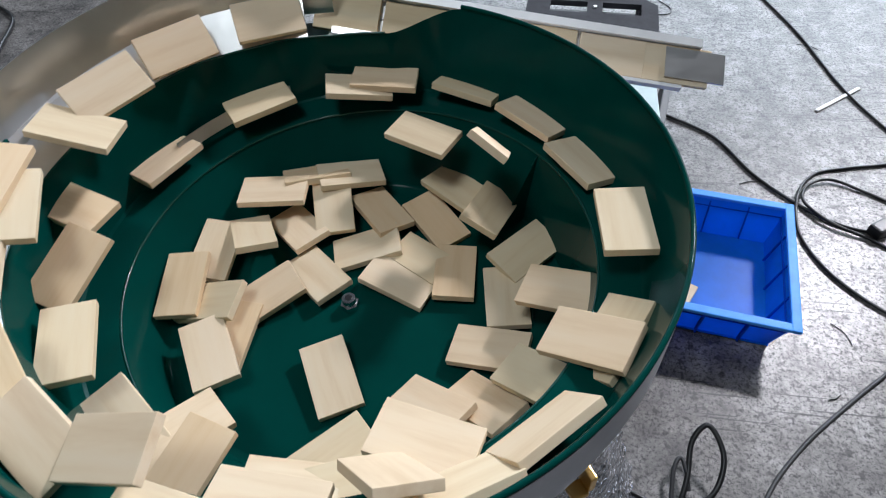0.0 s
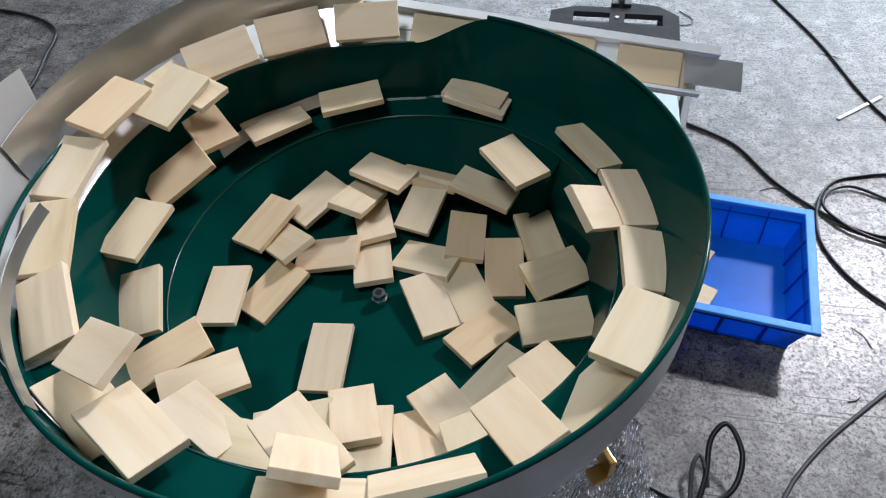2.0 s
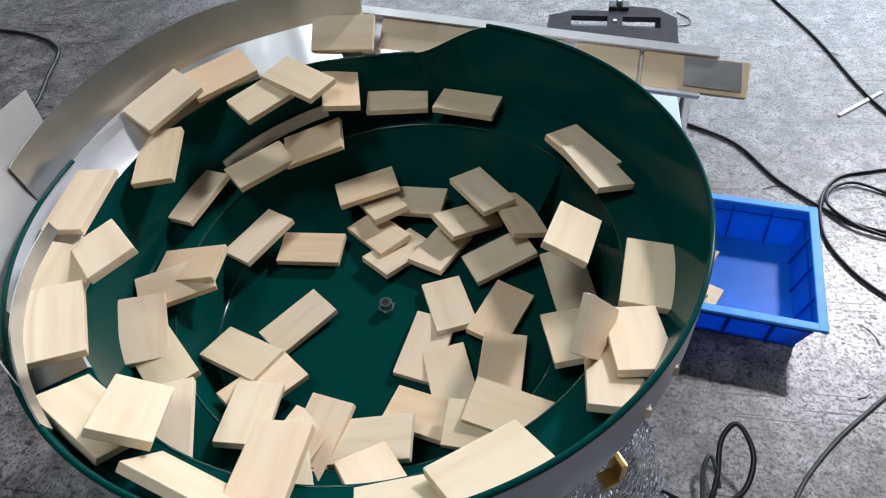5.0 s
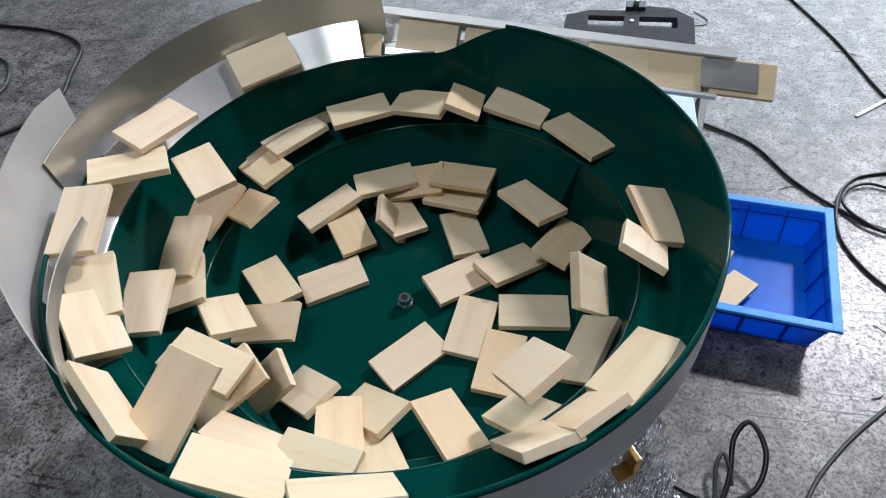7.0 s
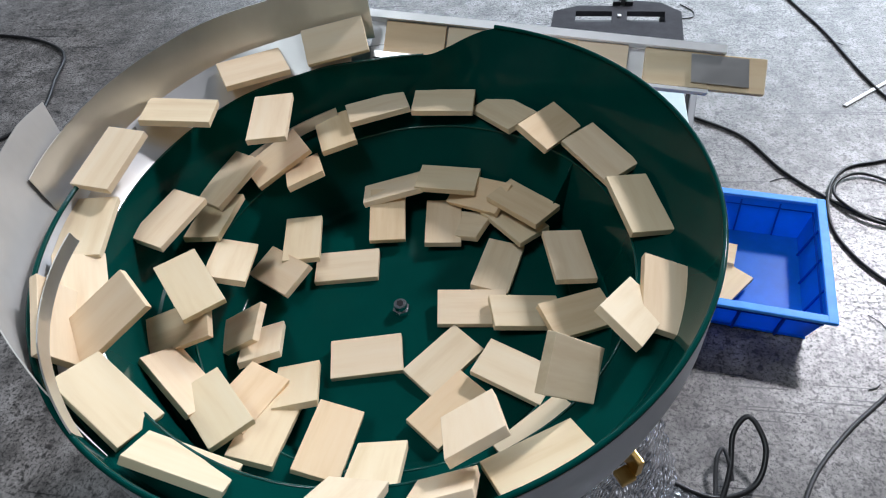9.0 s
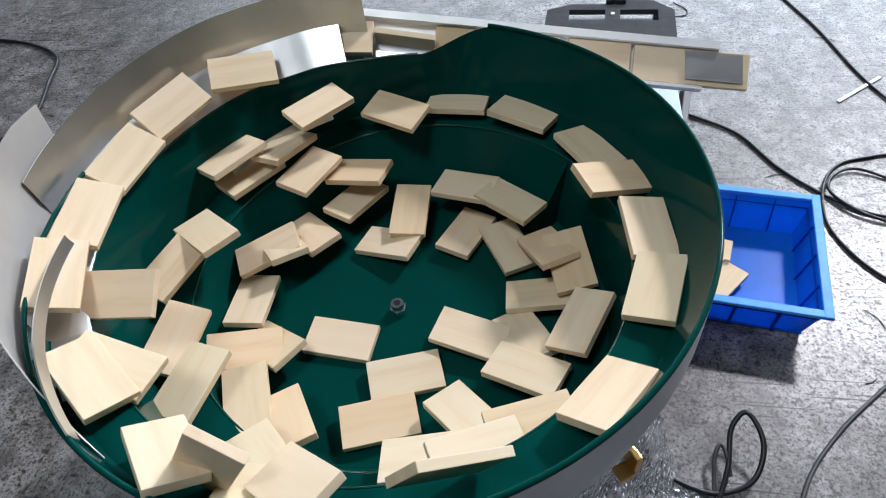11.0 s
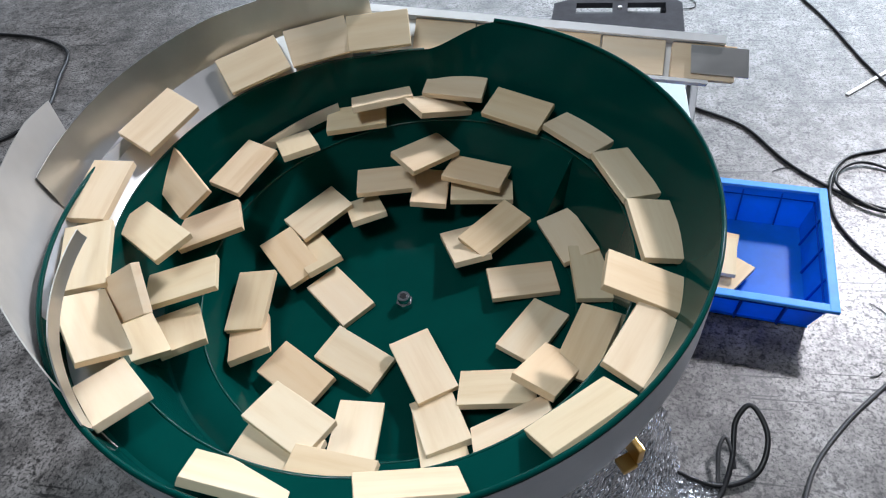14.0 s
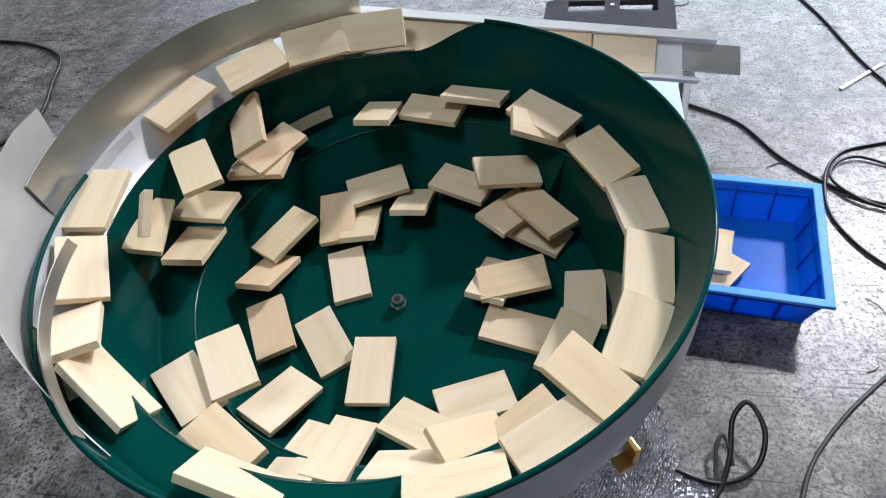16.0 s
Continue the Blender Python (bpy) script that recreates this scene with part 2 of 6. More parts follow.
tagged(part("ceiling", box((24, 26, 0.2), (0, 1, 8.1)), WALLPAINT), "plain grey hall ceiling, unseen, added to close the room", "ceiling", kind="structure")

# ---- the bowl feeder ----
RIM_R, RIM_Z, FLOOR_Z = 0.45, 0.679, 0.405
U0, LEDGE = -0.86, 0.056


def swell(u):
    """The steel stretch bulges out on the near side and draws in towards the outlet."""
    steps = ((0.60, 0.0), (0.70, 0.013), (0.76, 0.016), (0.86, 0.016), (0.92, 0.0), (0.97, -0.017), (1.0, -0.019))
    for (a, p), (b, q) in zip(steps, steps[1:]):
        if u <= b:
            s = min(1.0, max(0.0, (u - a) / (b - a)))
            return p + (q - p) * s * s * (3 - 2 * s)
    return -0.019


def lip(u):
    """Radius and height of the inner edge of the spiral track, u turns past the far side, clockwise."""
    r = 0.340 + 0.0766 * u
    z = 0.531 + 0.140 * u
    if u > 0.60:
        s = min(1.0, (u - 0.60) / 0.40)
        z = 0.615 + 0.035 * s
        r = 0.386 + 0.026 * s + swell(u)
    return r, max(z, FLOOR_Z + 0.001)


def tilt(u):
    """How much the track leans inwards: flat, then steep on the steel stretch."""
    s = min(1.0, max(0.0, (u - 0.58) / 0.30))
    return 0.06 + 0.62 * s * s * (3 - 2 * s)


def spot(u, r, z):
    a = 2 * math.pi * u
    return Vector((r * math.sin(a), r * math.cos(a), z))


def ledge_end(u):
    r, z = lip(u)
    w = LEDGE if u < 0.60 else LEDGE + 0.012 * min(1, (u - 0.6) / 0.2)
    return r + w * math.cos(tilt(u)), z + w * math.sin(tilt(u))


def wall_top(u):
    """The upper edge of the wall behind the track at u."""
    if u < 0:
        return lip(u + 1)
    if u < 0.05:
        s = u / 0.05
        s = s * s * (3 - 2 * s)
        a = lip(1.0)
        return a[0] + (RIM_R - a[0]) * s, a[1] + (RIM_Z - a[1]) * s
    return RIM_R, RIM_Z


feeder = thing("bowl_feeder", "round vibratory bowl feeder with glossy green spiral track inside", "bowl feeder")
STEPS = 200
us = [U0 + (0.66 - U0) * k / (STEPS * 2) for k in range(STEPS * 2 + 1)]
rows_track, rows_wall = [], []
for u in us:
    (ri, zi), (ro, zo), (rt, zt) = lip(u), ledge_end(u), wall_top(u)
    ro = min(ro, rt - 0.004)
    rows_track.append([spot(u, ri, zi - 0.004), spot(u, ri + 0.0015, zi), spot(u, ri + 0.004, zi + 0.0008), spot(u, ro - 0.006, zo - 0.001), spot(u, ro, zo)])
    rows_wall.append([spot(u, ro - 0.004, zo), spot(u, ro, zo + 0.003), spot(u, ro + 0.15 * (rt - ro), zo + 0.2 * (zt - zo)), spot(u, ro + 0.6 * (rt - ro), zo + 0.6 * (zt - zo)), spot(u, rt, zt - 0.002)])
part("track", sheet(rows_track), GREEN, feeder, "glossy green spiral track", 40)
part("inner_wall", sheet(rows_wall), GREEN, feeder, "glossy green stepped wall", 40)
# the inner wall between the flat bottom and the first turn of the track
rows = []
for k in range(161):
    u = U0 + 1.0 * k / 160
    r, z = lip(u)
    foot = r - 0.46 * (z - FLOOR_Z)
    rows.append([spot(u, foot - 0.012, FLOOR_Z), spot(u, foot - 0.003, FLOOR_Z + 0.002), spot(u, foot + 0.003, FLOOR_Z + 0.008), spot(u, r - 0.1 * (r - foot), z - 0.1 * (z - FLOOR_Z)), spot(u, r, z - 0.003)])
part("lower_wall", sheet(rows), GREEN, feeder, "glossy green lower bowl wall", 40)
# rounded, glossier lip along the whole spiral
rows = []
for k in range(401):
    u = U0 + 0.06 + (1.0 - U0 - 0.06) * k / 400
    r, z = lip(u)
    rows.append([spot(u, r + 0.0022 * math.cos(a), z - 0.0012 + 0.0022 * math.sin(a)) for a in (2 * math.pi * i / 8 for i in range(9))])
part("edge_bead", sheet(rows), GLOSSY_EDGE, feeder, "rounded glossy green track edge", 60)
# riser where the track begins on the bowl bottom
r1, z1 = lip(U0 + 1)
r2, z2 = ledge_end(U0)
part("riser", sheet([[spot(U0, r1 - 0.46 * (z1 - FLOOR_Z) - 0.01, FLOOR_Z), spot(U0, r2 + 0.004, FLOOR_Z)], [spot(U0, r1, z1 - 0.003), spot(U0, r1 + 0.001, z1 - 0.003)]], 0.002), GREEN, feeder)
part("bowl_floor", join(rod(0.37, 0.012, (0, 0, FLOOR_Z - 0.012), 96)), GREEN, feeder, "flat glossy green bowl bottom")


def ring_rows(profile, u_from, u_to, n=120):
    return [[spot(u_from + (u_to - u_from) * k / n, r, z) for r, z in profile] for k in range(n + 1)]


bead = [(RIM_R + 0.0035 * math.cos(a), RIM_Z + 0.0035 * math.sin(a)) for a in (2 * math.pi * i / 8 for i in range(9))]
part("rim", sheet(ring_rows(bead, 0.045, 0.76)), GREEN, feeder, "green rolled rim edge", 60)
part("skirt", sheet(ring_rows([(RIM_R + 0.0035, RIM_Z - 0.002), (RIM_R + 0.003, 0.60), (RIM_R - 0.004, 0.56), (RIM_R - 0.03, 0.545)], 0.045, 0.80)), SKIRT, feeder, "light grey painted outer bowl wall", 40)
part("skirt", sheet(ring_rows([(RIM_R + 0.0035, 0.640), (RIM_R + 0.003, 0.60), (RIM_R - 0.004, 0.56), (RIM_R - 0.03, 0.545)], 0.80, 1.045)), SKIRT, feeder, "light grey painted outer bowl wall", 40)
part("underside", sheet(ring_rows([(0.425, 0.547), (0.42, 0.50), (0.375, 0.392), (0.20, 0.388)], 0.0, 1.0)), SKIRT, feeder, "light grey bowl underside", 40)
part("drive_base", rod(0.27, 0.385, (0, 0, 0.01), 48, 0.27, 0.01), IRON, feeder, "dark cast drive base", 40)

# centre bolt
part("bolt", join(rod(0.0145, 0.012, (0, 0, FLOOR_Z), 6), rod(0.0115, 0.024, (0, 0, FLOOR_Z), 24, 0.0105, 0.001)), CHROME, feeder, "chromed centre bolt")
# Thin black disc paints the shaded hollow of the hex socket.
part("socket_shade", rod(0.0062, 0.001, (0, 0, FLOOR_Z + 0.0236), 6), DARK, feeder)

# steel stretch of the track, its outer wall and the guides
rows = []
for k in range(121):
    u = 0.625 + 0.322 * k / 120
    (ri, zi), (ro, zo) = lip(u), ledge_end(u)
    rows.append([spot(u, ri - 0.001, zi + 0.001), spot(u, ri + 0.002, zi + 0.0035), spot(u, ro, zo + 0.0035)])
part("steel_track", sheet(rows, 0.0015), STEEL, feeder, "bare bright steel track plate", 30)
rows = []
for k in range(81):
    u = 0.735 + 0.230 * k / 80
    ro, zo = ledge_end(u)
    rows.append([spot(u, ro + 0.001, zo - 0.03), spot(u, ro + 0.001, zo), spot(u, ro + 0.004, zo + 0.03), spot(u, ro + 0.010, zo + 0.075)])
part("steel_wall", sheet(rows, 0.0015), STEEL, feeder, "bent brushed steel outer wall", 40)
rows = []
for k in range(81):
    s = k / 80
    u = 0.585 + 0.180 * s
    ro, zo = ledge_end(u)
    ro = max(ro, RIM_R - 0.012 + 0.03 * s)
    h = 0.014 + 0.112 * min(1.0, s * 2.3) ** 0.8 * (1 - 0.08 * max(0, s - 0.9) * 10)
    rows.append([spot(u, ro, zo - 0.004), spot(u, ro + 0.25 * 0.04, zo + 0.3 * h), spot(u + 0.006 * s, ro + 0.026 * s, zo + h)])
part("side_sheet", sheet(rows, 0.0015), SHEET, feeder, "satin steel side sheet standing on the rim", 40)
rows = []
for k in range(61):
    s = k / 60
    u = 0.588 + 0.114 * s
    r = 0.449 - 0.047 * s * (0.6 + 0.4 * s)
    z = 0.676 + 0.016 * min(1, s * 2.5)
    rows.append([spot(u, r - 0.004, z - 0.008), spot(u, r - 0.001, z + 0.002), spot(u, r, z + 0.010)])
part("hold_down_strip", sheet(rows, 0.002), STEEL, feeder, "curved bright steel hold-down strip", 40)
rows = []
for k in range(41):
    u = -0.165 + 0.092 * k / 40
    ro, zo = ledge_end(u)
    rows.append([spot(u, ro - 0.006 - 0.010 * (1 - k / 40), zo + 0.018), spot(u, ro - 0.010 * (1 - k / 40), zo + 0.040)])
part("wiper_strip", sheet(rows, 0.002), STEEL, feeder, "curved steel wiper strip above the track", 40)

# ---- outlet chute ----
chute = thing("outlet_chute", "straight steel outlet chute with side rails", "chute")
CH_Y, CH_FALL = 0.483, 0.130
CH_LEAN = 0.66


def along(x, across, up):
    """A place on the chute: across from its outer edge inwards, up from its bed."""
    z = 0.672 - CH_FALL * (x + 0.115)
    return Vector((x, CH_Y - across * math.cos(CH_LEAN) - up * math.sin(CH_LEAN), z - across * math.sin(CH_LEAN) + up * math.cos(CH_LEAN)))


def chute_bar(x0, x1, a0, a1, u0, u1):
    return sheet([[along(x, a0, u0), along(x, a1, u0), along(x, a1, u1), along(x, a0, u1), along(x, a0, u0)] for x in (x0, x0 + 0.001, x1 - 0.001, x1)])


part("bed", chute_bar(-0.11, 0.50, 0.0, 0.078, -0.004, 0.0), ALU, chute, "bright milled bed")
part("outer_rail", chute_bar(-0.115, 0.535, -0.010, 0.004, -0.004, 0.022), ALU, chute, "bright milled aluminium rail")
part("inner_rail", chute_bar(0.10, 0.505, 0.072, 0.078, -0.004, 0.014), ALU, chute, "low aluminium inner rail")
part("inner_guide", chute_bar(-0.10, 0.02, 0.066, 0.078, 0.004, 0.016), STEEL, chute, "short steel guide at the inner edge")
part("end_plate", chute_bar(0.475, 0.575, 0.010, 0.062, 0.0135, 0.017), STEEL, chute, "grey steel plate over the outlet")

# ---- blue crate ----
bin_ = thing("plastic_crate", "open blue ribbed plastic crate on the concrete floor", "crate", (0.585, 0.473, 0), turn=-8.7)
BL, BW, BH = 0.53, 0.362, 0.111


def crate_wall(x0, y0, x1, y1, inset):
    """One side, leaning out to its top."""
    a, b = Vector((x0, y0, 0)), Vector((x1, y1, 0))
    n = Vector((-(b - a).y, (b - a).x, 0)).normalized()
    w = (b - a).normalized()
    rows = []
    for z, lean in ((0.0, inset), (BH - 0.004, 0.008)):
        rows.append([a + w * lean + n * lean + Vector((0, 0, z)), b - w * lean + n * lean + Vector((0, 0, z))])
    return sheet(rows, 0.003)


hx, hy = BL / 2, BW / 2
corners = [(-hx, -hy), (hx, -hy), (hx, hy), (-hx, hy)]
part("bottom", box((BL - 0.05, BW - 0.05, 0.004), (0, 0, 0.006)), BLUE, bin_)
for k in range(4):
    (x0, y0), (x1, y1) = corners[k], corners[(k + 1) % 4]
    side = part("side", crate_wall(x0, y0, x1, y1, 0.030), BLUE, bin_)
    a, b = Vector((x0, y0, 0)), Vector((x1, y1, 0))
    w = (b - a).normalized()
    n = Vector((-w.y, w.x, 0))
    count = 6 if k % 2 == 0 else 4
    for i in range(1, count):
        s = i / count
        foot = a + (b - a) * s + n * 0.024 + Vector((0, 0, 0.004))
        head = a + (b - a) * s + n * 0.003 + Vector((0, 0, BH - 0.012))
        ax = (head - foot)
        m = Matrix((w, -n, ax.normalized())).transposed().to_4x4()
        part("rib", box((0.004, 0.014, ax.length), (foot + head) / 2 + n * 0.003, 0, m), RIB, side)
    mid = (a + b) / 2
    m = Matrix((w, n, Vector((0, 0, 1)))).transposed().to_4x4()
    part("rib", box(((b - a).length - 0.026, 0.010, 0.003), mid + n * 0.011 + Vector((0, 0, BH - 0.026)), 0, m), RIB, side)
    part("lip", box(((b - a).length + 0.014, 0.020, 0.009), mid + n * 0.003 + Vector((0, 0, BH - 0.003 + 0.0006 * (k % 2))), 0.0025, m), BLUE_RIM, bin_, "lighter blue crate rim")

# ---- wooden blocks ----
BLK = (0.113, 0.0654, 0.0115)


def block_mesh():
    bm = box(BLK, (0, 0, 0), 0.0011)
    me = bpy.data.meshes.new("wood_block")
    bm.to_mesh(me)
    bm.free()
    me.materials.append(WOOD)
    return me


BLOCK = block_mesh()


def wood_block(m=Matrix(), label="pale planed rectangular wooden block lying in the green bowl", group="wooden blocks"):
    ob = tagged(new("wood_block", BLOCK), label, "wood block", group)
    ob.matrix_world = m
    return ob


# ---- things round the feeder ----
stand = thing("chute_stand", "low machine stand with a pale green top plate below the chute", "machine stand")
part("top_plate", box((0.25, 0.24, 0.012), (0.415, 0.715, 0.30), 0.002), PALE_PLATE, stand, "pale green painted top plate")
part("column", box((0.20, 0.20, 0.284), (0.40, 0.72, 0.152), 0.004), DARK, stand, "black painted steel column")
part("foot", box((0.28, 0.26, 0.012), (0.40, 0.72, 0.006), 0.002), DARK, stand)
part("brace", box((0.018, 0.25, 0.07), (0.550, 0.725, 0.262), 0.003, pose(0, 0, 0, 0, 8, -10)), DARK, stand, "black angled side brace")

base = thing("machine_base", "dark grey cast machine base with two square windows", "machine base", (0.39, 1.13, 0), turn=-3)
PW = 0.36


def slab(points, z0, z1):
    """A flat plate with the given outline."""
    bm = bmesh.new()
    low = [bm.verts.new((x, y, z0)) for x, y in points]
    high = [bm.verts.new((x, y, z1)) for x, y in points]
    bm.faces.new(low[::-1])
    bm.faces.new(high)
    for k in range(len(points)):
        n = (k + 1) % len(points)
        bm.faces.new((low[k], low[n], high[n], high[k]))
    return bm


def bar(x0, x1, y0, y1):
    return slab(((x0, y0), (x1, y0), (x1, y1), (x0, y1)), 0.284, 0.300)


part("frame", join(slab(((-0.18, 0.06), (0.18, 0.06), (0.125, 0.112), (0.05, 0.125), (0.03, 0.093), (-0.11, 0.093)), 0.284, 0.300),
                   bar(-0.18, 0.18, -0.12, 0.0), bar(-0.18, -0.115, 0.0, 0.06), bar(-0.012, 0.03, 0.0, 0.06), bar(0.135, 0.18, 0.0, 0.06)), IRON, base, "dark grey cast frame plate with two windows")
for x in (-0.063, 0.083):
    part("tray", box((0.09, 0.02, 0.02), (x, 0.012, 0.276), 0.002), SKIRT, base, "pale strip inside the window")
# Black panel added below the windows for the shade inside them.
part("dark_backing", box((PW - 0.03, 0.17, 0.01), (0, 0.0, 0.255), 0.002), DARK, base, "black panel added for the dark inside of the base")
# Black blocks stand in for the dark recess around the pin.
for x in (0.0, 0.035):
    part("notch_dark", box((0.022, 0.04, 0.04), (x, 0.113, 0.292), 0.003), DARK, base, "black block standing for the dark notch")
part("pin", rod(0.009, 0.05, (0.018, 0.115, 0.275), 16), STEEL, base, "bright steel pin")
part("screw", rod(0.006, 0.004, (0.009, 0.032, 0.300), 12), WHITE, base)
for x in (-0.145, 0.145):
    for y in (-0.09, 0.065):
        part("leg", box((0.04, 0.04, 0.284), (x, y, 0.142), 0.003), IRON, base)

# bubble foil round the drive
foil = thing("foil_cover", "crinkled silver bubble foil wrapped round the feeder drive", "foil")
rows = []
for k in range(61):
    s = k / 60
    row = []
    for j in range(25):
        h = j / 24
        az = radians(93 + 13 * h * (1 - s) + 112 * s)
        r = 0.500 - 0.100 * h + 0.012 * noise.noise(Vector((s * 14, h * 7, 1.3))) + 0.006 * noise.noise(Vector((s * 45, h * 22, 4.0)))
        row.append(Vector((r * math.sin(az), r * math.cos(az), 0.004 + 0.425 * h + 0.008 * noise.noise(Vector((s * 20, h * 9, 7.0))))))
    rows.append(row)
part("wrap", sheet(rows, 0.001), FOIL, foil, "crinkled silver bubble foil", 20)
rows = []
for k in range(31):
    row = []
    for j in range(13):
        az = radians(100 + 100 * k / 30)
        r = 0.49 + 0.09 * j / 12 + 0.012 * noise.noise(Vector((k * 0.5, 0.0, 2.0)))
        row.append(Vector((r * math.sin(az), r * math.cos(az), 0.005 + 0.010 * (1 - j / 12) * (1 + noise.noise(Vector((k * 0.9, j * 0.7, 0.0)))))))
    rows.append(row)
part("hem", sheet(rows, 0.001), FOIL, foil, "loose foil hem on the floor", 20)
# Made-up metal piece where a golden glimmer shows on the foil.
part("golden_piece", join(box((0.055, 0.010, 0.035), (0.352, -0.228, 0.440), 0.002, pose(0, 0, 0, 0, 0, -56)), box((0.022, 0.022, 0.010), (0.350, -0.252, 0.420), 0.002, pose(0, 0, 0, 0, 0, -56))), GOLDEN, feeder, "small golden piece added below the bowl for a glimmer")


# ---- cables ----
def cable(name, label, points, radius, mat=None, lift=0.0):
    ob = part(name, tube([(x, y, max(z, radius + 0.001) + lift) for x, y, z in points], radius, 10), mat or CABLE, None, "", 60)
    return tagged(ob, label, "cable")


cable("power_cable", "black rubber power cable lying across the concrete floor", [(0.60, 1.12, 0), (0.649, 1.085, 0), (0.774, 0.993, 0), (0.856, 0.844, 0), (0.937, 0.748, 0), (1.016, 0.682, 0), (1.10, 0.655, 0), (1.2, 0.69, 0)], 0.0046)
cable("coiled_cable", "black rubber cable lying in loose loops on the floor", [(1.30, 0.94, 0), (1.19, 0.91, 0), (1.105, 0.89, 0), (1.016, 0.856, 0), (0.954, 0.761, 0.012), (0.934, 0.634, 0), (0.967, 0.524, 0), (1.03, 0.44, 0), (1.12, 0.37, 0), (1.25, 0.32, 0)], 0.0042)
cable("coiled_cable", "black rubber cable lying in loose loops on the floor", [(1.22, 0.74, 0), (1.13, 0.80, 0), (1.05, 0.835, 0.010), (0.985, 0.80, 0.012), (0.965, 0.735, 0.014), (1.02, 0.665, 0.012), (1.11, 0.62, 0), (1.16, 0.56, 0), (1.15, 0.48, 0), (1.19, 0.42, 0)], 0.0042)
cable("long_cable", "thin black cable stretched over the far concrete floor", [(0.80, 2.60, 0), (0.93, 2.22, 0), (1.031, 1.887, 0), (1.124, 1.582, 0), (1.195, 1.25, 0), (1.30, 0.98, 0)], 0.0040)
cable("grey_cable", "dusty grey cable curving over the floor", [(1.25, 0.42, 0), (1.05, 0.26, 0), (0.919, 0.146, 0), (0.816, 0.046, 0), (0.735, -0.063, 0), (0.69, -0.20, 0), (0.68, -0.35, 0)], 0.0042, CABLE_GREY)
cable("looped_cable", "glossy black cable rising in an upright loop beside the drive", [(0.440, -0.086, 0.060), (0.482, -0.080, 0.020), (0.564, -0.099, 0.010), (0.634, -0.072, 0.020), (0.657, -0.010, 0.050), (0.632, 0.043, 0.070), (0.603, 0.017, 0.050), (0.593, -0.047, 0.025), (0.570, -0.109, 0.010), (0.534, -0.156, 0.010)], 0.0052)
cable("small_loop", "thin dark cable loop standing behind the larger one", [(0.564, -0.094, 0.010), (0.569, -0.036, 0.030), (0.583, -0.010, 0.035), (0.592, -0.033, 0.030), (0.598, -0.063, 0.012)], 0.0040, CABLE_GREY)
cable("coiled_cable", "dark cable lying in a wide ring on the floor", [(-2.9, 1.62, 0), (-2.55, 1.68, 0), (-2.295, 1.65, 0), (-2.002, 1.604, 0), (-1.78, 1.49, 0), (-1.70, 1.30, 0), (-1.63, 1.08, 0), (-1.70, 0.92, 0), (-1.90, 0.82, 0), (-2.3, 0.80, 0)], 0.0070)
cable("coiled_cable", "dark cable lying in a wide ring on the floor", [(-2.5, 1.38, 0), (-2.1, 1.38, 0), (-1.95, 1.24, 0), (-1.93, 1.10, 0), (-2.05, 0.98, 0), (-2.4, 0.92, 0)], 0.0070, CABLE_GREY)
plug = thing("power_plug", "black moulded power plug lying on the floor", "plug", (1.125, 0.655, 0.0), turn=35)
part("body", box((0.055, 0.036, 0.030), (0, 0, 0.017), 0.006), CABLE, plug)
part("pale_face", box((0.012, 0.030, 0.024), (0.034, 0, 0.017), 0.003), WHITE, plug, "white plug face")
tagged(part("white_strip", box((0.20, 0.012, 0.004), (1.165, 1.215, 0.003), 0.001, pose(0, 0, 0, 0, 0, 40)), WHITE), "narrow white plastic strip lying on the floor", "strip")
cable("wire_scrap", "short bent wire scrap on the floor", [(0.674, 1.791, 0.000), (0.714, 1.735, 0.000), (0.706, 1.694, 0.000), (0.666, 1.685, 0.000)], 0.0018)
random.seed(5)
for k in range(26):
    x, y = random.uniform(0.62, 1.5), random.uniform(-0.25, 2.1)
    if abs(x - 0.62) < 0.32 and 0.2 < y < 0.75:
        continue
    a, l = random.uniform(0, 3.1), random.uniform(0.02, 0.07)
    part_ob = cable("wire_scrap", "fine dark wire clipping on the concrete floor", [(x, y, 0), (x + l * 0.5 * math.cos(a), y + l * 0.5 * math.sin(a), 0), (x + l * math.cos(a + 0.25), y + l * math.sin(a + 0.25), 0)], random.uniform(0.0007, 0.0013))
    tagged(part_ob, category="wire scrap", group="wire clippings")

# blocks already lying in the crate
for x, y, z, a in ((0.575, 0.535, 0.0155, 65), (0.60, 0.415, 0.0155, -28), (0.52, 0.47, 0.0155, 10)):
    wood_block(pose(x, y, z, 0, 0, a), "pale wooden block lying in the blue crate", "wooden blocks in the crate")


CHUTE_LABEL = "pale wooden block leaving through the steel outlet chute"


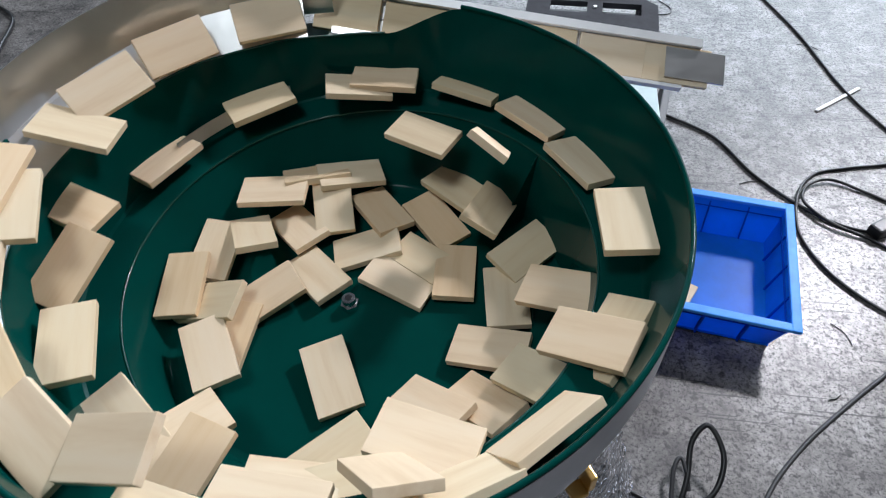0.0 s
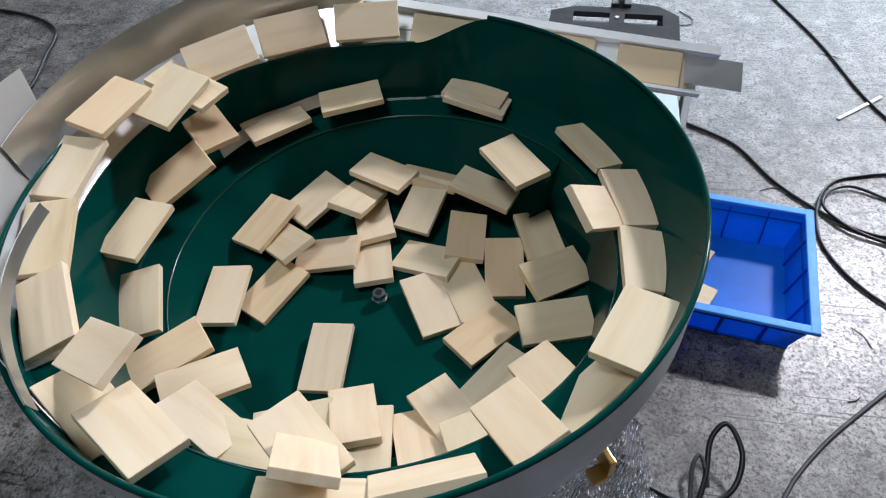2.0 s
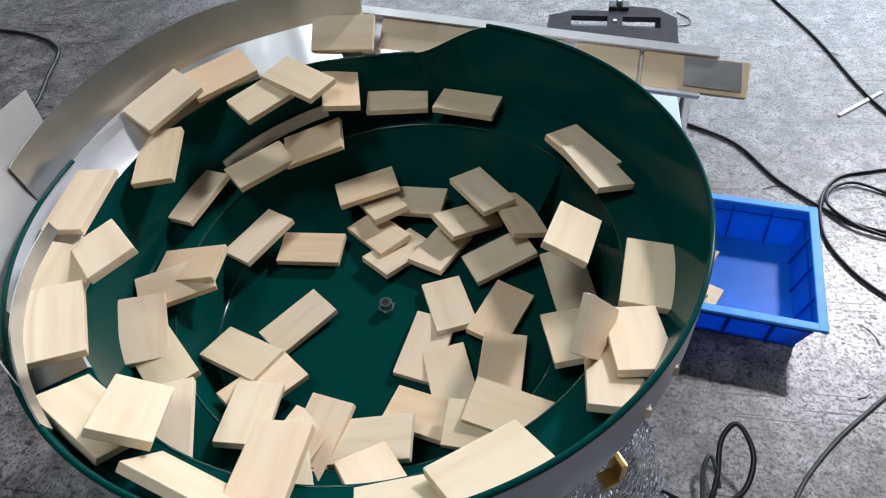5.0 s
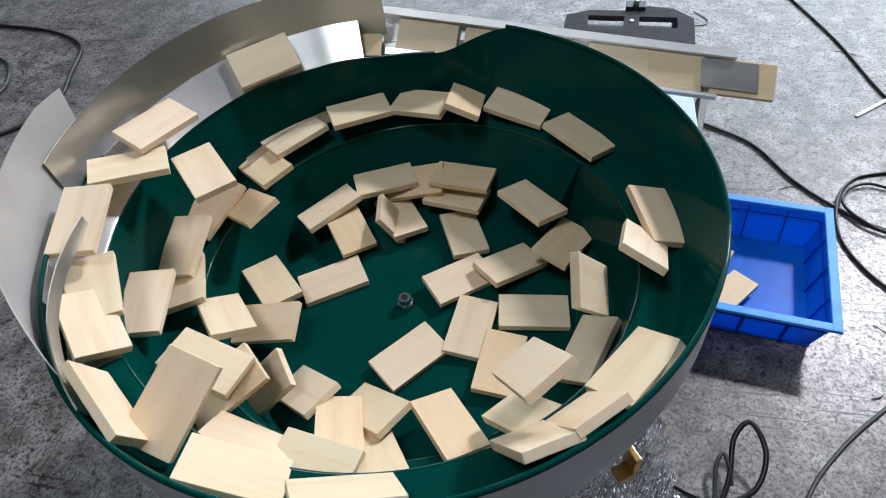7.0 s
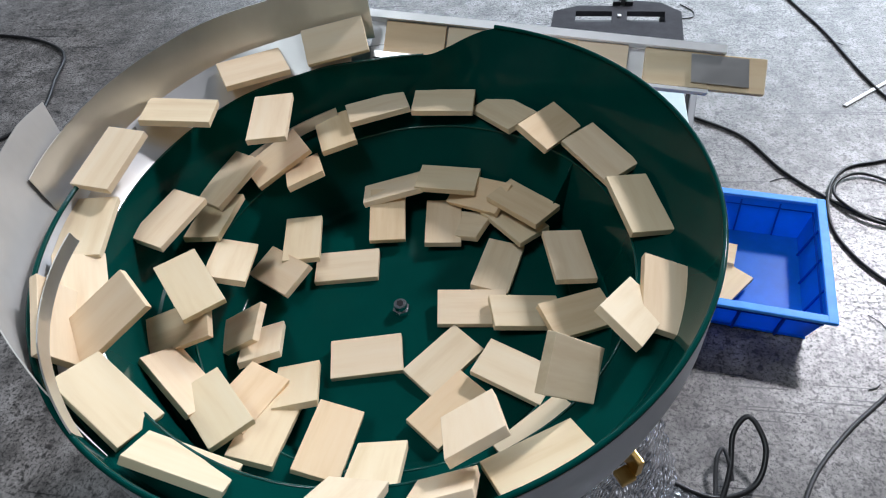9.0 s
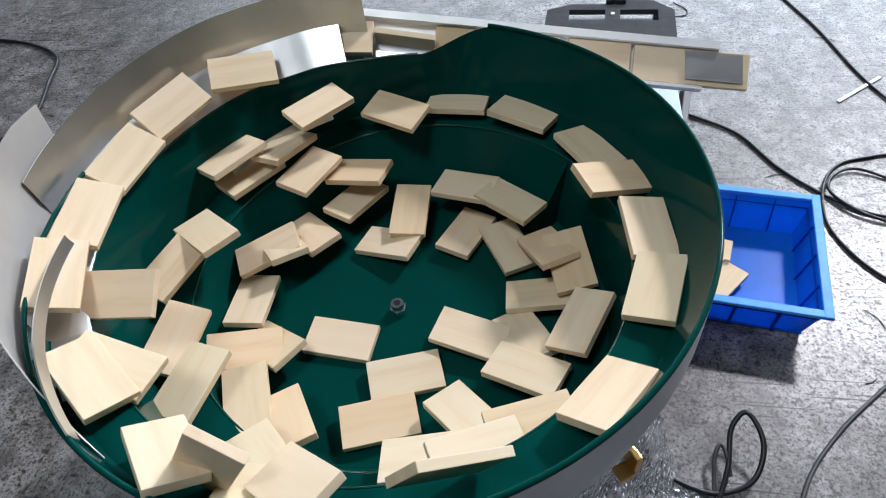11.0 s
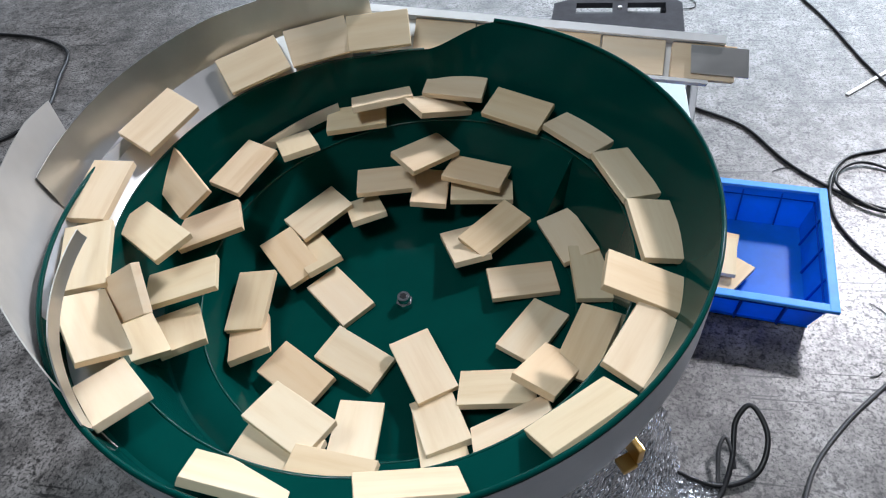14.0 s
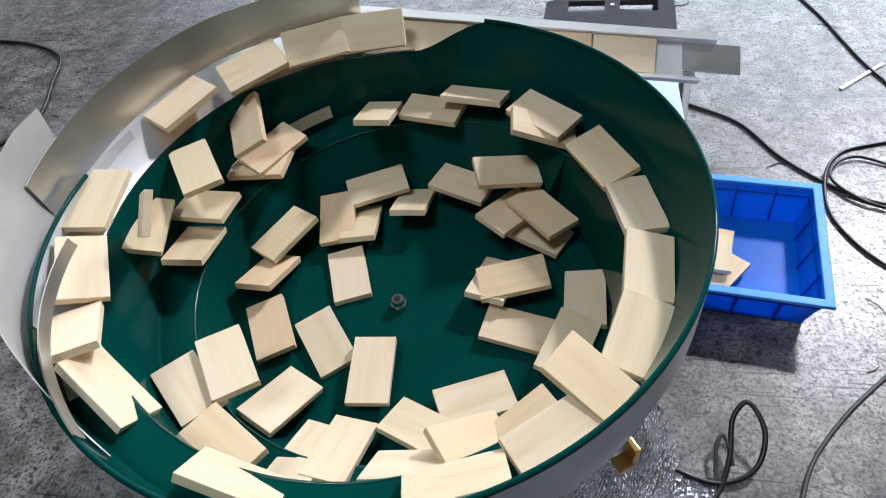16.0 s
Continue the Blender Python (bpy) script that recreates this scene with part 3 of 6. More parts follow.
def motions():
    walk(wood_block(), [(0, pose(-0.358, 0.145, 0.688, -35, 7, -128)), (1, pose(-0.335, 0.204, 0.689, -35, 7, -137)), (2, pose(-0.297, 0.256, 0.692, -35, 7, -147)), (3, pose(-0.243, 0.304, 0.694, -35, 7, -157)), (4, pose(-0.180, 0.340, 0.697, -35, 7, -168)), (6.07, pose(-0.080, 0.449, 0.649, -38, -7, 180)), (6.5, pose(-0.055, 0.449, 0.646, -38, -7, 180)), (9.5, pose(0.116, 0.449, 0.624, -38, -7, 180)), (12, pose(0.258, 0.449, 0.605, -38, -7, 180)), (14, pose(0.372, 0.449, 0.591, -38, -7, 180)), (16, pose(0.372, 0.449, 0.591, -38, -7, 180))])
    walk(wood_block(), [(0, pose(-0.314, 0.279, 0.676, -48, 1, -134)), (1, pose(-0.265, 0.322, 0.679, -48, 1, -143)), (2, pose(-0.211, 0.356, 0.681, -48, 1, -152)), (3, pose(-0.152, 0.380, 0.683, -48, 1, -161)), (3.87, pose(-0.080, 0.449, 0.649, -38, -7, 180)), (4, pose(-0.073, 0.449, 0.648, 142, -7, 180)), (6.5, pose(0.070, 0.449, 0.630, 142, -7, 180)), (9.5, pose(0.241, 0.449, 0.608, 142, -7, 180)), (12, pose(0.383, 0.449, 0.589, 142, -7, 180)), (14, pose(0.497, 0.449, 0.574, 142, -7, 180)), (15.1, pose(0.560, 0.449, 0.566, 142, -7, 180)), (15.2, pose(0.580, 0.449, 0.552, -38, -27, 180)), (15.32, pose(0.600, 0.449, 0.426, 142, -62, 180)), (15.46, pose(0.584, 0.420, 0.103, -180, -22, -168)), (15.55, pose(0.584, 0.420, 0.053, 180, -0, -168)), (16, pose(0.584, 0.420, 0.053, 0, -0, 12))])
    walk(wood_block(), [(0, pose(-0.193, 0.378, 0.676, 39, -0, 27)), (1, pose(-0.140, 0.394, 0.678, -141, -0, 20)), (2, pose(-0.087, 0.406, 0.678, -141, -0, 12)), (2.17, pose(-0.080, 0.449, 0.649, -142, 7, 0)), (4, pose(0.024, 0.449, 0.636, 38, 7, 0)), (6.5, pose(0.167, 0.449, 0.617, 38, 7, 0)), (9.5, pose(0.338, 0.449, 0.595, 38, 7, 0)), (12, pose(0.480, 0.449, 0.576, 38, 7, 0)), (13.4, pose(0.560, 0.449, 0.566, 38, 7, 0)), (13.5, pose(0.580, 0.449, 0.552, -142, 27, 0)), (13.62, pose(0.600, 0.449, 0.426, 38, 62, 0)), (13.69, pose(0.569, 0.415, 0.265, 135, 55, 64)), (13.76, pose(0.538, 0.380, 0.103, 180, 22, 70)), (13.85, pose(0.538, 0.381, 0.054, 180, -0, 70)), (16, pose(0.538, 0.381, 0.054, 180, -0, 70))])
    walk(wood_block(), [(0, pose(-0.410, -0.056, 0.693, -10, 3, -82)), (1, pose(-0.414, 0.019, 0.695, -10, 3, -92)), (2, pose(-0.405, 0.094, 0.698, -10, 3, -102)), (3, pose(-0.390, 0.150, 0.697, -10, 3, -110)), (4, pose(-0.369, 0.204, 0.684, -10, 3, -118)), (8.1, pose(-0.080, 0.449, 0.649, -38, -7, 180)), (9.5, pose(-0.000, 0.449, 0.639, -38, -7, 180)), (12, pose(0.142, 0.449, 0.620, -38, -7, 180)), (14, pose(0.256, 0.449, 0.606, -38, -7, 180)), (16, pose(0.256, 0.449, 0.606, -38, -7, 180))])
    walk(wood_block(), [(0, pose(-0.375, -0.086, 0.674, -14, 9, -67)), (1, pose(-0.378, 0.030, 0.678, -14, 9, -84)), (2, pose(-0.336, 0.147, 0.683, -14, 9, -104)), (3, pose(-0.296, 0.182, 0.685, -14, 9, -112)), (4, pose(-0.270, 0.221, 0.686, -14, 9, -119)), (5.25, pose(-0.230, 0.270, 0.621, -8, 3, -131)), (6.5, pose(-0.180, 0.312, 0.557, -1, -1, -144)), (7.2, pose(-0.123, 0.328, 0.569, -1, -1, -153)), (8, pose(-0.059, 0.344, 0.574, -1, -1, -163)), (8.8, pose(0.014, 0.361, 0.570, -1, -1, -175)), (9.5, pose(0.082, 0.362, 0.567, -1, -1, 174)), (10.75, pose(0.174, 0.334, 0.567, 5, -2, 157)), (12, pose(0.256, 0.282, 0.566, 11, -1, 140)), (13, pose(0.311, 0.218, 0.571, 11, -1, 127)), (14, pose(0.350, 0.145, 0.575, 11, -1, 115)), (15, pose(0.379, 0.043, 0.582, 11, -1, 99)), (16, pose(0.380, -0.051, 0.588, 11, -1, 85))])
    walk(wood_block(), [(0, pose(-0.374, 0.072, 0.671, 1, -14, -178)), (1, pose(-0.356, 0.139, 0.673, 1, -14, 171)), (2, pose(-0.333, 0.189, 0.675, 1, -14, 163)), (3, pose(-0.306, 0.233, 0.677, 1, -14, 155)), (4, pose(-0.272, 0.273, 0.679, 1, -14, 148)), (5.25, pose(-0.162, 0.302, 0.636, -3, -3, 158)), (6.5, pose(-0.067, 0.345, 0.563, -5, 8, 168)), (7.2, pose(-0.008, 0.354, 0.568, -5, 8, 159)), (8, pose(0.060, 0.375, 0.554, -5, 8, 147)), (8.8, pose(0.128, 0.354, 0.558, -5, 8, 136)), (9.5, pose(0.188, 0.321, 0.562, -5, 8, 126)), (10.75, pose(0.285, 0.247, 0.569, 4, 3, 123)), (12, pose(0.354, 0.145, 0.577, 12, -1, 120)), (13, pose(0.372, 0.095, 0.580, 12, -1, 112)), (14, pose(0.386, 0.019, 0.585, 12, -1, 100)), (15, pose(0.383, -0.081, 0.590, 12, -1, 85)), (16, pose(0.358, -0.165, 0.595, 12, -1, 73))])
    walk(wood_block(), [(0, pose(-0.384, 0.001, 0.587, -0, 9, -14)), (1, pose(-0.368, 0.106, 0.592, -0, 9, -29)), (2, pose(-0.326, 0.190, 0.596, -0, 9, -43)), (3, pose(-0.286, 0.258, 0.601, -0, 9, -54)), (4, pose(-0.237, 0.318, 0.605, -0, 9, -65)), (5.25, pose(-0.096, 0.327, 0.613, -12, -1, -75)), (6.5, pose(0.020, 0.338, 0.588, -22, -12, -82)), (7.2, pose(0.075, 0.355, 0.574, -22, -12, -92)), (8, pose(0.152, 0.329, 0.579, -22, -12, -105)), (8.8, pose(0.215, 0.282, 0.584, -22, -12, -117)), (9.5, pose(0.264, 0.237, 0.588, -22, -12, -128)), (10.75, pose(0.326, 0.152, 0.590, -9, -17, -147)), (12, pose(0.360, 0.051, 0.591, 5, -19, -167)), (13, pose(0.367, -0.030, 0.596, 5, -19, -180)), (14, pose(0.364, -0.090, 0.599, 5, -19, 171)), (15, pose(0.337, -0.173, 0.605, 5, -19, 158)), (16, pose(0.305, -0.242, 0.609, 5, -19, 146))])
    walk(wood_block(), [(0, pose(-0.334, -0.103, 0.579, -14, 20, -107)), (1, pose(-0.352, 0.007, 0.572, -14, 20, -123)), (2, pose(-0.341, 0.089, 0.571, -14, 20, -136)), (3, pose(-0.306, 0.181, 0.577, -14, 20, -152)), (4, pose(-0.256, 0.250, 0.582, -14, 20, -166)), (5.25, pose(-0.146, 0.247, 0.534, -16, 16, -168)), (6.5, pose(-0.066, 0.249, 0.456, -18, 12, -170)), (7.2, pose(-0.018, 0.258, 0.454, -18, 12, 179)), (8, pose(0.039, 0.256, 0.456, -18, 12, 167)), (8.8, pose(0.094, 0.243, 0.455, -18, 12, 155)), (9.5, pose(0.139, 0.221, 0.456, -18, 12, 144)), (10.75, pose(0.228, 0.130, 0.460, -6, 19, 121)), (12, pose(0.263, 0.008, 0.463, 3, 30, 98)), (13, pose(0.265, -0.070, 0.470, 3, 30, 82)), (14, pose(0.245, -0.152, 0.476, 3, 30, 65)), (15, pose(0.212, -0.217, 0.482, 3, 30, 51)), (16, pose(0.157, -0.266, 0.487, 3, 30, 37))])
    walk(wood_block(), [(0, pose(-0.277, -0.212, 0.574, -5, 2, -65)), (1, pose(-0.336, -0.120, 0.557, -5, 2, -79)), (2, pose(-0.357, -0.029, 0.563, -5, 2, -94)), (3, pose(-0.354, 0.061, 0.568, -5, 2, -109)), (4, pose(-0.334, 0.139, 0.573, -5, 2, -122)), (5.25, pose(-0.231, 0.211, 0.518, -1, 1, -135)), (6.5, pose(-0.123, 0.233, 0.462, 2, 0, -148)), (7.2, pose(-0.076, 0.253, 0.462, 2, 0, -159)), (8, pose(-0.029, 0.263, 0.465, 2, 0, -169)), (8.8, pose(0.032, 0.263, 0.467, 2, 0, 179)), (9.5, pose(0.079, 0.254, 0.468, 2, 0, 169)), (10.75, pose(0.158, 0.208, 0.475, 3, 0, 149)), (12, pose(0.225, 0.186, 0.438, 5, 1, 129)), (13, pose(0.272, 0.135, 0.430, 5, 1, 114)), (14, pose(0.307, 0.059, 0.437, 5, 1, 98)), (15, pose(0.300, -0.009, 0.441, 5, 1, 85)), (16, pose(0.279, -0.088, 0.447, 5, 1, 70))])
    walk(wood_block(), [(0, pose(-0.376, -0.170, 0.663, -4, 8, -66)), (1, pose(-0.408, -0.093, 0.666, -4, 8, -77)), (2, pose(-0.420, -0.017, 0.669, -4, 8, -88)), (3, pose(-0.417, 0.086, 0.672, -4, 8, -102)), (4, pose(-0.411, 0.130, 0.674, -4, 8, -108)), (5.25, pose(-0.375, 0.213, 0.673, -21, 9, -123)), (6.5, pose(-0.324, 0.287, 0.673, -38, 5, -138)), (7.2, pose(-0.283, 0.324, 0.675, -38, 5, -145)), (8, pose(-0.232, 0.359, 0.677, -38, 5, -153)), (8.8, pose(-0.174, 0.387, 0.679, -38, 5, -162)), (9.5, pose(-0.118, 0.403, 0.681, -38, 5, -170)), (10.1, pose(-0.080, 0.449, 0.649, -38, -7, 180)), (12, pose(0.028, 0.449, 0.635, 142, -7, 180)), (14, pose(0.142, 0.449, 0.620, 142, -7, 180)), (16, pose(0.142, 0.449, 0.620, 142, -7, 180))])
    walk(wood_block(), [(0, pose(-0.287, -0.297, 0.645, -3, 13, -44)), (1, pose(-0.347, -0.222, 0.649, -3, 13, -57)), (2, pose(-0.390, -0.135, 0.652, -3, 13, -71)), (3, pose(-0.421, -0.042, 0.659, -3, 13, -85)), (4, pose(-0.412, 0.071, 0.667, -3, 13, -101)), (5.25, pose(-0.357, 0.108, 0.608, 4, 6, -65)), (6.5, pose(-0.317, 0.157, 0.530, 6, -3, -30)), (7.2, pose(-0.288, 0.209, 0.534, 6, -3, -39)), (8, pose(-0.243, 0.257, 0.538, 6, -3, -50)), (8.8, pose(-0.183, 0.294, 0.543, 6, -3, -61)), (9.5, pose(-0.123, 0.315, 0.553, 6, -3, -72)), (10.75, pose(-0.054, 0.325, 0.570, 9, 1, -35)), (12, pose(0.010, 0.357, 0.561, 13, 2, 2)), (13, pose(0.087, 0.350, 0.564, 13, 2, -11)), (14, pose(0.172, 0.316, 0.570, 13, 2, -25)), (15, pose(0.263, 0.251, 0.577, 13, 2, -43)), (16, pose(0.326, 0.174, 0.583, 13, 2, -59))])
    walk(wood_block(), [(0, pose(-0.200, -0.353, 0.635, 14, 9, -31)), (1, pose(-0.273, -0.300, 0.640, 14, 9, -44)), (2, pose(-0.325, -0.243, 0.644, 14, 9, -55)), (3, pose(-0.373, -0.152, 0.650, 14, 9, -70)), (4, pose(-0.390, -0.099, 0.653, 14, 9, -78)), (5.25, pose(-0.403, -0.026, 0.669, 1, 4, -92)), (6.5, pose(-0.403, 0.048, 0.684, -10, -4, -105)), (7.2, pose(-0.387, 0.127, 0.686, -10, -4, -116)), (8, pose(-0.352, 0.213, 0.685, -10, -4, -130)), (8.8, pose(-0.302, 0.289, 0.677, -10, -4, -142)), (9.5, pose(-0.239, 0.338, 0.680, -10, -4, -153)), (12.1, pose(-0.080, 0.449, 0.649, -38, -7, 180)), (14, pose(0.028, 0.449, 0.635, -38, -7, 180)), (16, pose(0.028, 0.449, 0.635, -38, -7, 180))])
    walk(wood_block(), [(0, pose(-0.107, -0.362, 0.656, 11, -21, -3)), (1, pose(-0.187, -0.331, 0.661, 11, -21, -16)), (2, pose(-0.215, -0.300, 0.664, 11, -21, -22)), (3, pose(-0.257, -0.259, 0.666, 11, -21, -32)), (4, pose(-0.303, -0.209, 0.669, 11, -21, -42)), (5.25, pose(-0.325, -0.099, 0.654, 5, -9, -40)), (6.5, pose(-0.312, 0.005, 0.638, -0, 3, -38)), (7.2, pose(-0.302, 0.068, 0.641, -0, 3, -50)), (8, pose(-0.276, 0.132, 0.644, -0, 3, -63)), (8.8, pose(-0.236, 0.193, 0.648, -0, 3, -77)), (9.5, pose(-0.210, 0.219, 0.649, -0, 3, -84)), (10.75, pose(-0.178, 0.280, 0.617, -4, 1, -120)), (12, pose(-0.129, 0.335, 0.584, -5, -3, -157)), (13, pose(-0.052, 0.356, 0.588, -5, -3, -169)), (14, pose(0.053, 0.380, 0.578, -5, -3, 174)), (15, pose(0.161, 0.345, 0.585, -5, -3, 157)), (16, pose(0.233, 0.276, 0.590, -5, -3, 142))])
    walk(wood_block(), [(0, pose(-0.043, -0.410, 0.615, 17, -16, 175)), (1, pose(-0.130, -0.391, 0.618, 17, -16, 163)), (2, pose(-0.218, -0.347, 0.621, 17, -16, 148)), (3, pose(-0.275, -0.295, 0.623, 17, -16, 137)), (4, pose(-0.329, -0.242, 0.624, 17, -16, 127)), (5.25, pose(-0.377, -0.145, 0.648, 13, -0, 85)), (6.5, pose(-0.398, -0.039, 0.672, -2, 8, 41)), (7.2, pose(-0.400, 0.037, 0.675, -2, 8, 30)), (8, pose(-0.383, 0.123, 0.678, -2, 8, 17)), (8.8, pose(-0.374, 0.170, 0.676, -2, 8, 11)), (9.5, pose(-0.358, 0.209, 0.674, -2, 8, 5)), (10.75, pose(-0.303, 0.281, 0.679, 19, 7, 20)), (12, pose(-0.239, 0.356, 0.674, 39, -0, 34)), (13, pose(-0.162, 0.387, 0.678, -141, -0, 23)), (14, pose(-0.082, 0.406, 0.679, 39, -0, 11)), (14.05, pose(-0.080, 0.449, 0.649, 38, 7, -0)), (16, pose(-0.080, 0.449, 0.649, -142, 7, -0))])
    walk(wood_block(), [(0, pose(0.048, -0.387, 0.632, 14, 1, 178)), (1, pose(-0.024, -0.401, 0.637, 14, 1, 168)), (2, pose(-0.144, -0.372, 0.643, 14, 1, 150)), (3, pose(-0.225, -0.328, 0.649, 14, 1, 137)), (4, pose(-0.262, -0.295, 0.651, 14, 1, 130)), (5.25, pose(-0.330, -0.230, 0.668, 8, -4, 119)), (6.5, pose(-0.383, -0.150, 0.684, 2, -10, 110)), (7.2, pose(-0.405, -0.095, 0.686, 2, -10, 101)), (8, pose(-0.416, -0.028, 0.689, 2, -10, 92)), (8.8, pose(-0.417, 0.029, 0.690, 2, -10, 84)), (9.5, pose(-0.412, 0.077, 0.692, 2, -10, 78)), (10.75, pose(-0.386, 0.174, 0.683, 25, -8, 63)), (12, pose(-0.337, 0.263, 0.673, 46, -1, 51)), (13, pose(-0.268, 0.328, 0.676, 46, -1, 38)), (14, pose(-0.187, 0.375, 0.679, 46, -1, 25)), (15, pose(-0.131, 0.394, 0.681, 46, -1, 17)), (16, pose(-0.073, 0.405, 0.683, 46, -1, 9))])
    walk(wood_block(), [(0, pose(-0.206, -0.270, 0.499, 8, 10, -36)), (1, pose(-0.271, -0.209, 0.505, 8, 10, -51)), (2, pose(-0.322, -0.127, 0.511, 8, 10, -67)), (3, pose(-0.349, -0.043, 0.517, 8, 10, -82)), (4, pose(-0.363, 0.037, 0.522, 8, 10, -95)), (5.25, pose(-0.338, 0.140, 0.533, 5, 6, -108)), (6.5, pose(-0.286, 0.237, 0.540, 4, 2, -122)), (7.2, pose(-0.239, 0.274, 0.551, 4, 2, -131)), (8, pose(-0.177, 0.311, 0.559, 4, 2, -143)), (8.8, pose(-0.107, 0.336, 0.568, 4, 2, -154)), (9.5, pose(-0.045, 0.363, 0.564, 4, 2, -165)), (10.75, pose(0.048, 0.375, 0.558, 5, 2, 178)), (12, pose(0.145, 0.362, 0.553, 5, 1, 160)), (13, pose(0.217, 0.319, 0.558, 5, 1, 148)), (14, pose(0.280, 0.259, 0.563, 5, 1, 135)), (15, pose(0.341, 0.169, 0.570, 5, 1, 118)), (16, pose(0.372, 0.077, 0.575, 5, 1, 104))])
    walk(wood_block(), [(0, pose(-0.098, -0.320, 0.516, -2, 6, -106)), (1, pose(-0.175, -0.291, 0.519, -2, 6, -120)), (2, pose(-0.244, -0.201, 0.501, -2, 6, -136)), (3, pose(-0.278, -0.140, 0.506, -2, 6, -149)), (4, pose(-0.300, -0.076, 0.511, -2, 6, -161)), (5.25, pose(-0.297, -0.015, 0.521, -4, 14, 176)), (6.5, pose(-0.282, 0.043, 0.531, -10, 21, 152)), (7.2, pose(-0.271, 0.098, 0.535, -10, 21, 141)), (8, pose(-0.242, 0.145, 0.538, -10, 21, 131)), (8.8, pose(-0.204, 0.181, 0.542, -10, 21, 120)), (9.5, pose(-0.168, 0.215, 0.539, -10, 21, 111)), (10.75, pose(-0.114, 0.237, 0.511, 1, 13, 156)), (12, pose(-0.062, 0.259, 0.472, 3, -1, -162)), (13, pose(0.015, 0.267, 0.475, 3, -1, -177)), (14, pose(0.099, 0.250, 0.479, 3, -1, 165)), (15, pose(0.176, 0.209, 0.480, 3, -1, 148)), (16, pose(0.233, 0.160, 0.475, 3, -1, 132))])
    walk(wood_block(), [(0, pose(-0.135, -0.269, 0.491, -2, -8, -130)), (1, pose(-0.158, -0.257, 0.493, -2, -8, -135)), (2, pose(-0.180, -0.231, 0.495, -2, -8, -142)), (3, pose(-0.231, -0.177, 0.501, -2, -8, -157)), (4, pose(-0.269, -0.113, 0.506, -2, -8, -171)), (5.25, pose(-0.319, -0.048, 0.517, -9, 3, -137)), (6.5, pose(-0.353, 0.036, 0.529, -9, 16, -104)), (7.2, pose(-0.342, 0.101, 0.533, -9, 16, -114)), (8, pose(-0.314, 0.166, 0.538, -9, 16, -126)), (8.8, pose(-0.267, 0.209, 0.542, -9, 16, -136)), (9.5, pose(-0.223, 0.243, 0.545, -9, 16, -145)), (10.75, pose(-0.190, 0.224, 0.527, -5, 2, -118)), (12, pose(-0.160, 0.203, 0.510, -8, -12, -92)), (13, pose(-0.077, 0.248, 0.509, -8, -12, -111)), (14, pose(0.005, 0.268, 0.510, -8, -12, -129)), (15, pose(0.098, 0.253, 0.510, -8, -12, -148)), (16, pose(0.171, 0.221, 0.511, -8, -12, -163))])
    walk(wood_block(), [(0, pose(0.019, -0.315, 0.491, -21, 8, 4)), (1, pose(-0.071, -0.313, 0.497, -21, 8, -12)), (2, pose(-0.150, -0.289, 0.503, -21, 8, -27)), (3, pose(-0.234, -0.256, 0.509, -21, 8, -42)), (4, pose(-0.282, -0.207, 0.513, -21, 8, -53)), (5.25, pose(-0.321, -0.137, 0.522, -7, 8, -66)), (6.5, pose(-0.343, -0.060, 0.532, 6, 12, -79)), (7.2, pose(-0.353, 0.002, 0.536, 6, 12, -89)), (8, pose(-0.348, 0.069, 0.540, 6, 12, -100)), (8.8, pose(-0.329, 0.142, 0.545, 6, 12, -112)), (9.5, pose(-0.301, 0.195, 0.549, 6, 12, -122)), (10.75, pose(-0.249, 0.245, 0.549, 5, -6, -113)), (12, pose(-0.189, 0.282, 0.550, 0, -23, -103)), (13, pose(-0.089, 0.321, 0.559, 0, -23, -120)), (14, pose(0.024, 0.338, 0.564, 0, -23, -139)), (15, pose(0.137, 0.313, 0.571, 0, -23, -158)), (16, pose(0.233, 0.253, 0.579, 0, -23, -176))])
    walk(wood_block(), [(0, pose(0.064, -0.313, 0.484, 5, -2, -156)), (1, pose(-0.013, -0.321, 0.490, 5, -2, -170)), (2, pose(-0.090, -0.310, 0.495, 5, -2, 177)), (3, pose(-0.162, -0.282, 0.501, 5, -2, 163)), (4, pose(-0.226, -0.236, 0.506, 5, -2, 149)), (5.25, pose(-0.280, -0.182, 0.508, 0, 2, 137)), (6.5, pose(-0.322, -0.115, 0.510, -5, 5, 125)), (7.2, pose(-0.337, -0.053, 0.514, -5, 5, 114)), (8, pose(-0.342, 0.012, 0.518, -5, 5, 103)), (8.8, pose(-0.334, 0.073, 0.522, -5, 5, 93)), (9.5, pose(-0.319, 0.129, 0.526, -5, 5, 83)), (10.75, pose(-0.297, 0.187, 0.530, -2, 1, 60)), (12, pose(-0.264, 0.241, 0.534, 2, -1, 37)), (13, pose(-0.202, 0.295, 0.539, 2, -1, 24)), (14, pose(-0.134, 0.328, 0.544, 2, -1, 12)), (15, pose(-0.051, 0.345, 0.551, 2, -1, -2)), (16, pose(0.028, 0.344, 0.554, 2, -1, -15))])
